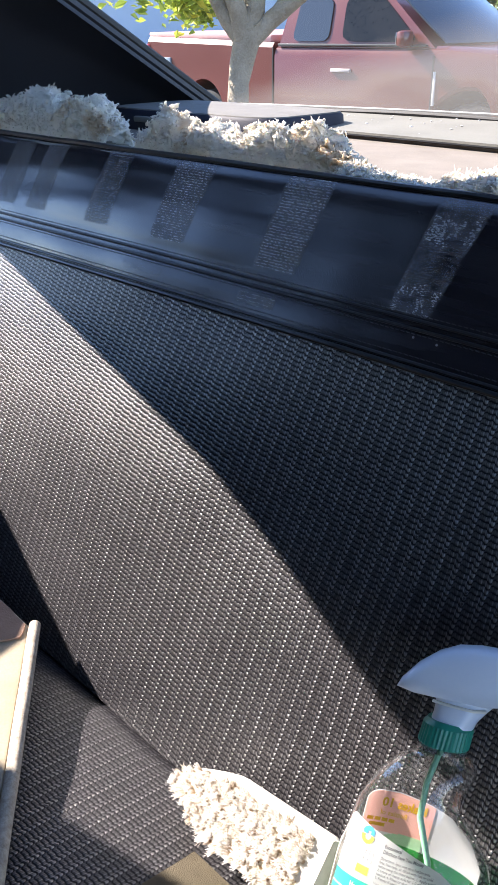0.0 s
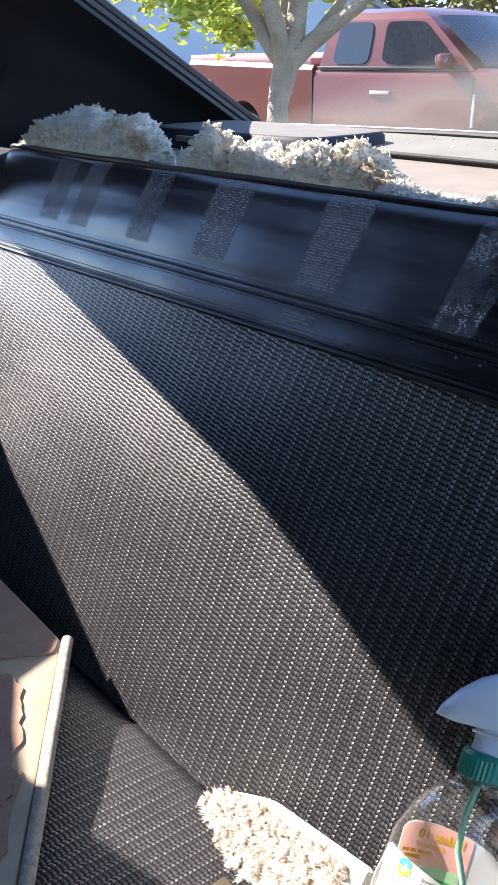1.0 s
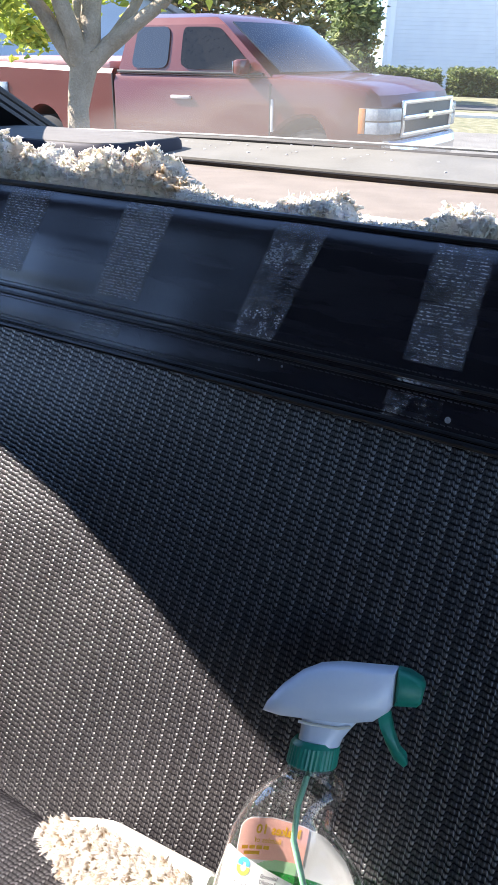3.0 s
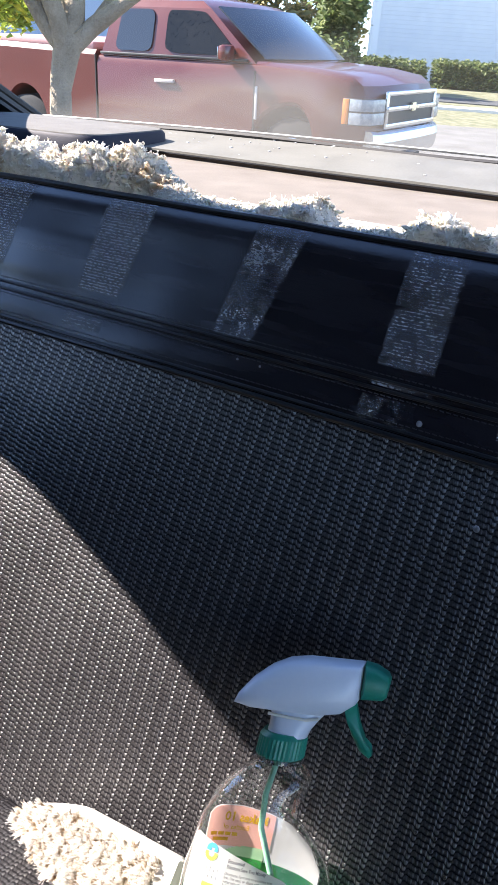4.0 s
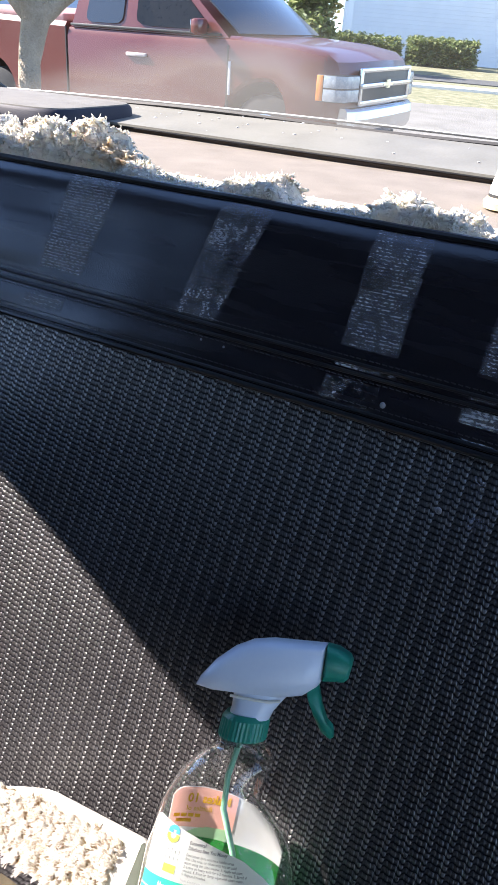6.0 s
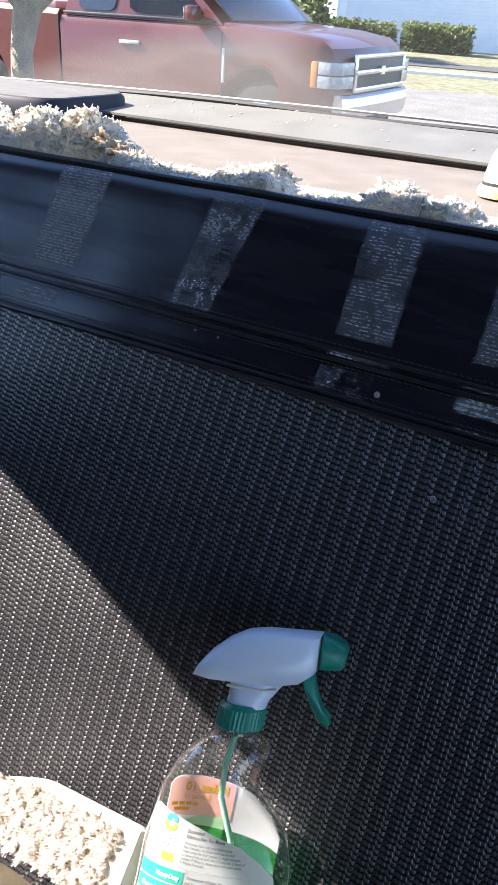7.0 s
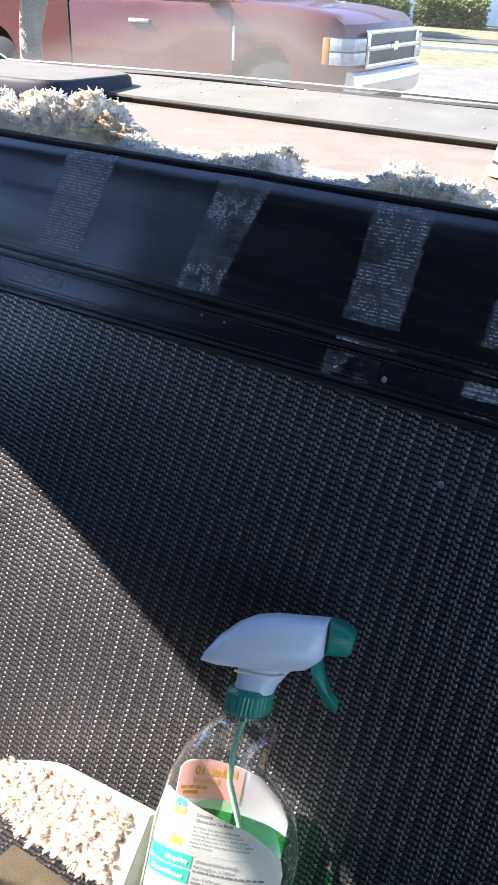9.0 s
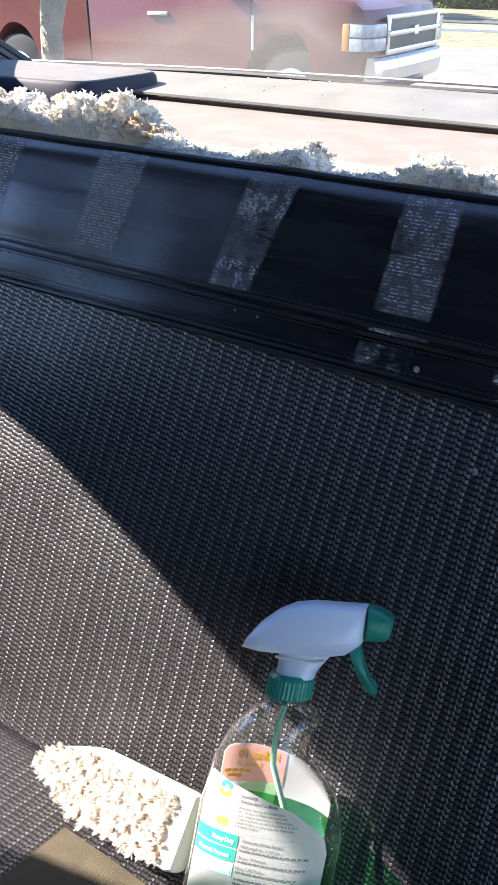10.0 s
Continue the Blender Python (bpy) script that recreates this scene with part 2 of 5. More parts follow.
def slab(rows, thick, uv=None):
    """A sheet from a grid of places, given thickness along its normals (minus: against them). uv(i, j) in metres."""
    bm = bmesh.new()
    g = [[bm.verts.new(p) for p in r] for r in rows]
    lay = bm.loops.layers.uv.new("UVMap") if uv else None
    for i in range(len(g) - 1):
        for j in range(len(g[0]) - 1):
            f = bm.faces.new((g[i][j], g[i + 1][j], g[i + 1][j + 1], g[i][j + 1]))
            if lay:
                for loop, (a, b) in zip(f.loops, ((i, j), (i + 1, j), (i + 1, j + 1), (i, j + 1))):
                    loop[lay].uv = uv(a, b)
    if thick:
        bm.normal_update()
        n, m = len(g), len(g[0])
        low = [[bm.verts.new(v.co + v.normal * thick) for v in r] for r in g]
        for i in range(n - 1):
            for j in range(m - 1):
                bm.faces.new((low[i][j], low[i][j + 1], low[i + 1][j + 1], low[i + 1][j]))
        rim = [(i, 0) for i in range(n)] + [(n - 1, j) for j in range(1, m)] + [(i, m - 1) for i in range(n - 2, -1, -1)] + [(0, j) for j in range(m - 2, 0, -1)]
        for (a, b), (c, d) in zip(rim, rim[1:] + rim[:1]):
            bm.faces.new((g[a][b], low[a][b], low[c][d], g[c][d]))
    return bm


def tube(points, radius, sides=8, cap=True):
    """A round rod along points; radius may be a list."""
    bm = bmesh.new()
    pts = [Vector(p) for p in points]
    rad = radius if isinstance(radius, (list, tuple)) else [radius] * len(pts)
    rings = []
    up = Vector((0.31, 0.17, 0.93))
    for i, p in enumerate(pts):
        d = (pts[min(i + 1, len(pts) - 1)] - pts[max(i - 1, 0)]).normalized()
        a = d.cross(up)
        a = (a if a.length > 0.05 else d.cross(Vector((1, 0, 0)))).normalized()
        b = d.cross(a)
        rings.append([bm.verts.new(p + (a * math.cos(k * math.tau / sides) + b * math.sin(k * math.tau / sides)) * rad[i]) for k in range(sides)])
    for r, s in zip(rings, rings[1:]):
        for k in range(sides):
            bm.faces.new((r[k], r[(k + 1) % sides], s[(k + 1) % sides], s[k]))
    if cap:
        bm.faces.new(rings[0][::-1])
        bm.faces.new(rings[-1])
    return bm


def loft(sections, closed=True):
    bm = bmesh.new()
    rings = [[bm.verts.new(p) for p in s] for s in sections]
    n = len(rings[0])
    for r, s in zip(rings, rings[1:]):
        for k in range(n if closed else n - 1):
            bm.faces.new((r[k], r[(k + 1) % n], s[(k + 1) % n], s[k]))
    if closed:
        bm.faces.new(rings[0][::-1])
        bm.faces.new(rings[-1])
    return bm


def lerp(table, x):
    return float(np.interp(x, [a for a, _ in table], [b for _, b in table]))


# ---- rear bench ----
LEAN_BACK = radians(24.6)
TOP_Z = 0.93
BX0, BX1 = -0.895, 0.85


def back_at(x, s, proud=0.0):
    """A place on the front of the seat back: s metres down the slope from its top edge."""
    bulge = 0.005 * math.sin(min(max((s - 0.14) / 0.40, 0), 1) * math.pi) if s > 0.14 else 0.0
    bulge += 0.0048 * noise.noise(Vector((x * 5, s * 7, 1.3))) + 0.0018 * noise.noise(Vector((x * 13, s * 11, 5.1)))
    if s < 0.012:
        bulge -= (0.012 - max(s, 0)) ** 2 * 40
    side = max(0.0, (BX0 + 0.05 - x) / 0.05)
    bulge -= 0.03 * side * side
    n = Vector((0, -math.cos(LEAN_BACK), math.sin(LEAN_BACK)))
    return Vector((x, -s * math.sin(LEAN_BACK), TOP_Z - s * math.cos(LEAN_BACK))) + n * (bulge + proud)


def span(a, b, n):
    return [a + (b - a) * i / n for i in range(n + 1)]


bench = thing("rear_bench_seat", "charcoal ribbed cloth rear bench back with black vinyl top panel", "car seat", pose(0, 0, 0))
S_SEAM, S_CLOTH, S_END = 0.107, 0.140, 0.545
xs = span(BX0, BX1, 120)
def panel_proud(x, s):
    if s < S_SEAM:
        return 0.002 * math.sin(max(s, 0) / S_SEAM * math.pi) + 0.0019 * noise.noise(Vector((x * 5.5, s * 34, 4)))
    return 0.0012 * math.sin((s - S_SEAM) / (S_CLOTH - S_SEAM) * math.pi)


# upper vinyl panel, slack between the seams
ss = span(0.0, S_SEAM, 14)
part("top_panel", slab([[back_at(x, s, panel_proud(x, s)) for s in ss] for x in xs], 0.006), M_VINYL, bench, "slack black vinyl panel with a bluish sheen")
ss = span(S_SEAM, S_CLOTH, 6)
part("vinyl_band", slab([[back_at(x, s, 0.0012 * math.sin((s - S_SEAM) / (S_CLOTH - S_SEAM) * math.pi)) for s in ss] for x in xs], 0.006), M_VINYL, bench, "narrow stitched black vinyl band")
ss = span(S_CLOTH, S_END, 60)
cloth_uv = [[(x, s) for s in ss] for x in xs]
part("cloth_panel", slab([[back_at(x, s) for s in ss] for x in xs], 0.012, lambda i, j: cloth_uv[i][j]), M_FABRIC, bench, "charcoal ribbed cloth panel")
for s, r in ((-0.0005, 0.0030), (S_SEAM - 0.004, 0.0016), (S_SEAM + 0.003, 0.0016), (S_CLOTH - 0.004, 0.0018), (S_CLOTH + 0.001, 0.0026)):
    part("piping", tube([back_at(x, s, 0.0012) for x in xs], r, 8), M_PIPING, bench, "raised black piping seam")
part("seat_core", prism([(0.0, TOP_Z - 0.006), (0.045, TOP_Z - 0.012), (-0.05, 0.36), (-0.22, 0.38), (-0.10, TOP_Z - 0.30)], 0, BX0 + 0.01, BX1), M_PIPING, bench)


# stripes of old glue on the vinyl
def residue(name, cover, colour, seed, ridge=0.0027):
    """Dry tape residue: fine ridges of grey film with worn-off gaps. UV in metres."""
    m = Nodes(name)
    uv = m.coords("UV")
    xy = m.add("ShaderNodeSeparateXYZ", Vector=uv)
    at = m.add("ShaderNodeVectorMath", i0=uv, i1=(seed, seed * 0.7, 0.0)).outputs[0]
    wide = m.add("ShaderNodeMapping", Vector=at)
    wide.inputs["Scale"].default_value = (0.35, 1.0, 1.0)
    blot = m.math("ADD", m.noise(at, 55.0, 4, 0.65), m.math("MULTIPLY", m.noise(wide.outputs[0], 420.0, 2), 0.35))
    film = m.math("MULTIPLY", m.math("SUBTRACT", blot, 0.86 - cover), 5.0)
    film = m.math("MINIMUM", m.math("MAXIMUM", film, 0.0), 1.0)
    wave = m.math("PINGPONG", m.math("DIVIDE", xy.outputs[1], ridge), 0.5)
    wave = m.math("MULTIPLY_ADD", m.math("MINIMUM", m.math("MULTIPLY", wave, 2.6), 1.0), 0.55, 0.45)
    side = m.math("MINIMUM", m.math("MULTIPLY", m.math("MAXIMUM", m.math("MULTIPLY_ADD", m.math("SUBTRACT", m.noise(at, 170.0, 3), 0.5), 0.010, m.math("PINGPONG", xy.outputs[0], 0.0265)), 0.0), 300.0), 1.0)
    grain = m.math("MULTIPLY_ADD", m.noise(wide.outputs[0], 900.0, 2), 1.7, 0.05)
    a = m.math("MULTIPLY", m.math("MULTIPLY", m.math("MULTIPLY", film, wave), side), m.math("MULTIPLY", grain, 0.58))
    m.set(Base_Color=col(*colour), Roughness=0.7, Alpha=m.math("MINIMUM", a, 1.0))
    return m.mat


def glue_sheet(x0, x1, s0, s1, slant, off=0.0005, taper=0.0):
    us, vs = span(0, x1 - x0, 10), span(s0, s1, 14)
    bm = bmesh.new()
    lay = bm.loops.layers.uv.new("UVMap")

    def at(u, s):
        x = x0 + u * (1 - taper * (s - s0) / (s1 - s0)) - slant * (s - s0)
        return back_at(x, s, off + panel_proud(x, s))

    g = [[bm.verts.new(at(u, s)) for s in vs] for u in us]
    for i in range(len(us) - 1):
        for j in range(len(vs) - 1):
            f = bm.faces.new((g[i][j], g[i + 1][j], g[i + 1][j + 1], g[i][j + 1]))
            for loop, (p, q) in zip(f.loops, ((i, j), (i + 1, j), (i + 1, j + 1), (i, j + 1))):
                loop[lay].uv = (us[p] / (x1 - x0) * 0.053, vs[q])
    return bm


# right edge, width, foot, slant, taper, cover, grey
for k, (xr, wide, foot, slant, taper, cover, shade) in enumerate((
    (-0.660, 0.050, 0.088, 0.10, 0.0, 0.40, 0.13),
    (-0.590, 0.046, 0.088, 0.10, 0.0, 0.44, 0.15),
    (-0.464, 0.048, 0.088, 0.05, 0.0, 0.46, 0.15),
    (-0.3275, 0.063, 0.088, 0.06, 0.15, 0.52, 0.22),
    (-0.1770, 0.059, 0.092, 0.10, 0.12, 0.54, 0.28),
    (-0.0190, 0.050, 0.100, 0.17, 0.18, 0.35, 0.26),
    (0.1133, 0.047, 0.092, 0.02, 0.0, 0.36, 0.27),
    (0.2180, 0.047, 0.088, 0.02, 0.0, 0.42, 0.25),
)):
    part("glue_strip", glue_sheet(xr - wide, xr, 0.004, foot, slant, 0.0005, taper), residue("tape_residue", cover, (shade, shade, shade * 1.06), k * 3.1, 0.06 if k == 5 else 0.0027), bench, "greyish ribbed residue of a tape strip")
for xr, w, s0, s1, cover, shade in ((0.105, 0.045, 0.1150, 0.1340, 0.22, 0.45), (0.114, 0.050, 0.1045, 0.1072, 0.30, 0.6), (0.216, 0.050, 0.1125, 0.1235, 0.34, 0.55), (0.221, 0.053, 0.1040, 0.1062, 0.28, 0.5), (0.223, 0.053, 0.1335, 0.1358, 0.34, 0.5), (-0.202, 0.050, 0.1165, 0.1275, 0.42, 0.22), (-0.36, 0.07, 0.1180, 0.1260, 0.24, 0.2)):
    part("glue_patch", glue_sheet(xr - w, xr, s0, s1, 0.02, 0.0009), residue("pale_residue", cover, (shade, shade, shade), xr * 17, 0.0034), bench, "pale flecks of dry glue")
part("glue_patch", glue_sheet(0.178, 0.222, 0.155, 0.192, -0.2, 0.0026), residue("faint_residue", 0.12, (0.20, 0.19, 0.24), 3.3), bench, "faint dusty scuff on the cloth")
for x, s, r in ((0.1108, 0.1270, 0.0024), (0.1735, 0.1848, 0.0024), (-0.052, 0.1165, 0.0011), (-0.030, 0.1175, 0.0011), (0.019, 0.020, 0.0010)):
    bm = bmesh.new()
    bmesh.ops.create_icosphere(bm, subdivisions=2, radius=r, matrix=Matrix.Translation(back_at(x, s, 0.001)) @ Matrix.Diagonal((1.0, 0.5, 1.2, 1)))
    part("glue_blob", bm, M_GLUE, bench, "small blob of dry glue")

# rows of stitches beside the seams
def stitches(s):
    v, f = [], []
    n = Vector((0, -math.cos(LEAN_BACK), math.sin(LEAN_BACK)))
    for i in range(int((BX1 - BX0 - 0.06) / 0.0052)):
        x = BX0 + 0.05 + i * 0.0052
        base = len(v)
        for out in (0.0002, 0.0010):
            for dx, ds in ((0, 0), (0.0034, 0.0003), (0.0034, 0.0011), (0, 0.0008)):
                v.append(back_at(x + dx, s + ds, panel_proud(x + dx, s + ds)) + n * out)
        f += [(base + 4, base + 5, base + 6, base + 7)] + [(base + q, base + (q + 1) % 4, base + 4 + (q + 1) % 4, base + 4 + q) for q in range(4)]
    me = bpy.data.meshes.new("stitching")
    me.from_pydata(v, [], f)
    return me


M_THREAD = worn("dark_thread", (0.016, 0.016, 0.020), (0.035, 0.035, 0.042), 0.5)
for s in (S_SEAM - 0.0088, S_SEAM + 0.0062, S_CLOTH - 0.0095):
    tagged(part("stitching", stitches(s), M_THREAD, bench), "row of dark thread stitches", "", kind="stuff")

# cushion
CUSH_X0, CUSH_X1 = -0.895, 0.85


def cushion_z(x, y):
    d = -0.225 - y
    z = 0.437 + 0.085 * max(d, 0) + 0.012 * math.sin(min(max(d / 0.45, 0), 1) * math.pi)
    if d < 0.03:
        z -= (0.03 - d) ** 2 * 9
    if y < -0.72:
        z -= (-0.72 - y) ** 2 * 12
    return z + 0.003 * noise.noise(Vector((x * 5, y * 6, 9)))


cushion = thing("seat_cushion", "charcoal ribbed cloth bench cushion in patchy sunlight", "seat cushion", pose(0, 0, 0))
ys = span(-0.82, -0.185, 60)
xc = span(CUSH_X0, CUSH_X1, 80)
part("cushion_cover", slab([[Vector((x, y, cushion_z(x, y))) for y in ys] for x in xc], -0.02, lambda i, j: (xc[i], ys[j])), M_FABRIC, cushion)
part("cushion_base", box(CUSH_X0, -0.80, 0.25, CUSH_X1, -0.17, 0.40, 0.02), M_FLOOR, cushion)

def sag(x):
    """The ledge and the foot of the rear window are crowned: lower towards the sides."""
    return 0.007 + 0.011 * (x / 0.85) ** 2


# ---- parcel shelf ----
shelf = thing("parcel_shelf", "sun-faded tan parcel shelf board behind the seat", "parcel shelf", pose(0, 0, 0))
part("board", slab([[Vector((x, y, 0.922 + 0.03 * (y - 0.11) + 0.0025 * noise.noise(Vector((x * 3, y * 5, 2))))) for y in span(0.105, 0.3655, 10)] for x in span(-0.93, 0.93, 60)], -0.008), M_BOARD, shelf)
part("front_strip", slab([[Vector((x, y, 0.918 + 0.05 * (y - 0.03) + 0.004 * math.sin((y - 0.03) / 0.075 * math.pi))) for y in span(0.010, 0.104, 8)] for x in span(-0.90, 0.85, 60)], -0.006), worn("pale_perforated_vinyl", (0.22, 0.215, 0.175), (0.32, 0.31, 0.265), 0.7, 60, 900, 0.8, 0.0015), shelf, "pale pitted vinyl strip")
part("seam_bead", tube([(x, 0.1045, 0.9225) for x in span(-0.90, 0.85, 40)], 0.0020), worn("pale_bead", (0.50, 0.48, 0.43), (0.62, 0.60, 0.55), 0.6), shelf, "thin pale seam bead")
ledge = thing("rear_ledge", "dusty grey ledge under the rear window", "window ledge", pose(0, 0, 0))
part("ledge_panel", slab([[Vector((x, 0.356 + 0.186 * v, 0.940 + (0.025 - sag(x)) * v + 0.0015 * noise.noise(Vector((x * 4, v * 2, 6))))) for v in span(0, 1, 8)] for x in span(-0.93, 0.93, 50)], -0.003), M_LEDGE, ledge)
part("ledge_front_edge", box(-0.93, 0.366, 0.915, 0.93, 0.372, 0.934, 0.001), M_BOARDEDGE, ledge, "dark brown raw edge")
part("under_tray", box(-0.93, 0.02, 0.86, 0.93, 0.60, 0.905), M_RUBBER, ledge)

flecks, frnd = bmesh.new(), random.Random(14)
for _ in range(46):
    fx, fv = frnd.uniform(-0.6, 0.35), frnd.random() ** 0.6
    r = frnd.uniform(0.0006, 0.0022)
    bmesh.ops.create_icosphere(flecks, subdivisions=1, radius=r, matrix=Matrix.Translation((fx, 0.36 + 0.184 * fv, 0.9405 + (0.025 - sag(fx)) * fv)) @ Matrix.Diagonal((1.6, 1.0, 0.6, 1)))
tagged(part("dirt_specks", flecks, M_GLUE_PALE), "pale specks of dirt on the window ledge", "dirt", kind="stuff")

# ---- rear window ----
GLASS_SLOPE = 0.385


def glass_z(y):
    return 0.967 + GLASS_SLOPE * (0.549 - y)


def edge_x(y):
    return 0.925 - (0.549 - y) * 0.30


window = tagged(new("window_1"), "slanted rear window glass of the car, dusty, with painted haze", "rear window", kind="structure")
gy = span(-0.15, 0.549, 8)
pane = slab([[Vector((edge_x(y) * k, y, glass_z(y) - 0.006 - 0.012 * k * k)) for y in gy] for k in span(-1, 1, 16)], 0)
ob = part("pane", pane, M_GLASS, window, "clear dusty glass with painted reflection haze")
ob.visible_shadow = False
part("gasket", tube([(x, 0.549, 0.9655 - sag(x) + 0.002 * math.sin(x * 9)) for x in span(-0.93, 0.93, 60)], 0.0042, 6), M_RUBBER, window, "black rubber gasket")
part("chrome_bead", tube([(x, 0.556, 0.9725 - sag(x)) for x in span(-0.93, 0.93, 20)], 0.0022, 6), worn("dull_chrome", (0.20, 0.20, 0.20), (0.32, 0.32, 0.32), 0.6, metal=1.0), window, "dull bright trim bead")

# ---- cabin shell ----
for sgn, nm in ((-1, "pillar_left"), (1, "pillar_right")):
    ob = thing(nm, "dark padded rear roof pillar trim of the car", "pillar", pose(0, 0, 0), kind="structure")
    rows = []
    for y in span(-0.16, 0.56, 16):
        x_in, z_in = edge_x(y) - 0.02, glass_z(y) - 0.028
        low = 0.90 if y > -0.02 or sgn > 0 else 1.05
        rows.append([Vector((sgn * (x_in + (0.965 - x_in) * (0.25 + 0.75 * v) * (v > 0) + 0.012 * math.sin(v * math.pi)), y, z_in + (low - z_in) * v)) for v in span(0, 1, 8)])
    part("pillar_trim", slab(rows, 0.02 * sgn), M_TRIM, ob)
    part("weatherstrip", tube([(sgn * (edge_x(y) - 0.012), y, glass_z(y) - 0.022) for y in span(-0.16, 0.555, 20)], 0.008, 8), M_RUBBER, ob, "black rubber window seal")
    part("pillar_bead", tube([(sgn * (edge_x(y) - 0.040), y, glass_z(y) - 0.044) for y in span(-0.16, 0.545, 20)], 0.004, 6), M_TRIM, ob)

# Unseen roof; its rear edge is set to shade the seat top.
tagged(part("ceiling", prism([(-0.145, 1.232), (-0.50, 1.335), (-1.70, 1.35), (-1.70, 1.40), (-0.50, 1.385), (-0.145, 1.27)], 0, -0.83, 0.95), M_ROOF), "unseen dark headliner that shades the seat", "headliner", kind="structure")
# unseen left wall, its opening cut to the outline of the sun patch
SUN_HOLE = [(-0.050, 0.856), (-0.150, 0.976), (-0.235, 1.063), (-0.406, 1.242), (-0.480, 1.297), (-0.545, 1.338), (-0.620, 1.392), (-0.705, 1.402), (-0.672, 1.190), (-0.652, 1.085), (-0.646, 1.045), (-0.602, 1.002), (-0.542, 0.952), (-0.492, 0.942), (-0.456, 0.922), (-0.402, 0.887), (-0.338, 0.849), (-0.254, 0.802), (-0.150, 0.752), (-0.060, 0.780)]


def holed_wall(outer, hole, x0, x1):
    """An upright wall in a y-z plane with one hole through it, outer and hole paired point by point."""
    bm = bmesh.new()
    n = len(hole)
    g = [[bm.verts.new((x, y, z)) for y, z in ring] for x in (x0, x1) for ring in (outer, hole)]
    oa, ha, obb, hb = g
    for i in range(n):
        j = (i + 1) % n
        bm.faces.new((oa[i], oa[j], ha[j], ha[i]))
        bm.faces.new((obb[i], hb[i], hb[j], obb[j]))
        bm.faces.new((ha[i], ha[j], hb[j], hb[i]))
        bm.faces.new((oa[i], obb[i], obb[j], oa[j]))
    return bm


OUTER = [(-0.020, 0.950), (-0.110, 1.270), (-0.185, 1.305), (-0.440, 1.395), (-0.500, 1.410), (-0.570, 1.425), (-0.640, 1.430), (-0.860, 1.440), (-0.860, 1.180), (-0.860, 1.080), (-0.860, 0.980), (-0.860, 0.680), (-0.860, 0.480), (-0.840, 0.280), (-0.700, 0.280), (-0.540, 0.280), (-0.340, 0.280), (-0.140, 0.280), (0.050, 0.280), (0.060, 0.600)]
tagged(part("wall_left", holed_wall(OUTER, SUN_HOLE, -0.915, -0.90), M_TRIM, smooth=False), "unseen dark side panel, its opening cut to shape the sun patch", "side panel", kind="structure")
# Unseen dark wall added to keep front-left light off the seat.
tagged(part("wall_left_front", box(-0.915, -1.75, 0.2, -0.90, -0.86, 1.44), M_TRIM), "unseen dark wall that closes off light from the front left", "door panel", kind="structure")
tagged(part("wall_left_rear", box(-0.97, -0.03, 0.2, -0.955, 0.62, 0.93), M_TRIM), "dark outer quarter panel", "side panel", kind="structure")
# Unseen tan panel, cut open and coloured to let in and bounce light.
tagged(part("wall_right", prism([(-1.7, 0.2), (-1.7, 0.40), (-0.30, 0.40), (-0.30, 1.26), (-0.145, 1.24), (0.3, 1.05), (0.62, 0.93), (0.62, 0.2)], 0, 0.95, 0.965), M_BOUNCE), "unseen tan panel by an open door, coloured to bounce warm light", "side panel", kind="structure")
# Unseen dark wall where a windscreen would be, added to cut fill light.
tagged(part("wall_front", box(-0.93, -1.75, 0.2, 0.95, -1.70, 1.36), M_TRIM), "unseen dark wall that closes off light from the front", "dashboard", kind="structure")
# Unseen floor kept light brown to bounce warm sun upwards.
tagged(part("floor", box(-0.93, -1.75, 0.18, 0.95, 0.62, 0.22), M_FLOOR), "unseen brown car floor, kept light to bounce warm sun", "floor", kind="structure")
tagged(part("wall_rear", box(-0.93, 0.60, 0.2, 0.95, 0.62, 0.93), M_TRIM), "dark boot panel behind the shelf", "panel", kind="structure")

# ---- speaker pod on the shelf ----
def rounded(cx, cy, hx, hy, z, power=4.2, n=48, turn=0.0):
    out = []
    for k in range(n):
        a = k * math.tau / n
        c, s = math.cos(a), math.sin(a)
        x, y = hx * math.copysign(abs(c) ** (2 / power), c), hy * math.copysign(abs(s) ** (2 / power), s)
        out.append((cx + x * math.cos(turn) - y * math.sin(turn), cy + x * math.sin(turn) + y * math.cos(turn), z))
    return out


pod = thing("speaker_pod", "low dark grey-blue speaker pod with a dusty top", "speaker", pose(-0.680, 0.335, 0.925, 2.4, 0, 4))
part("housing", loft([rounded(0, 0, 0.172 - d, 0.098 - d, z, 6.5, 72) for z, d in ((0.0, 0.0), (0.004, -0.001), (0.028, 0.001), (0.032, 0.004))]), M_POD, pod, "smooth blue-grey plastic rim")
part("cover", loft([rounded(0, 0, 0.167 - d, 0.093 - d, z, 6.5, 72) for z, d in ((0.0305, 0.0), (0.0335, 0.001), (0.0345, 0.008), (0.035, 0.03), (0.0355, 0.07))]), worn("dusty_pod_cover", (0.100, 0.097, 0.087), (0.155, 0.150, 0.136), 0.9, 30, 800, 0.5), pod, "dusty grey perforated cover")
part("clip", box(-0.09, -0.104, 0.016, -0.055, -0.094, 0.024, 0.002), M_LEDGE, pod, "pale plastic clip")

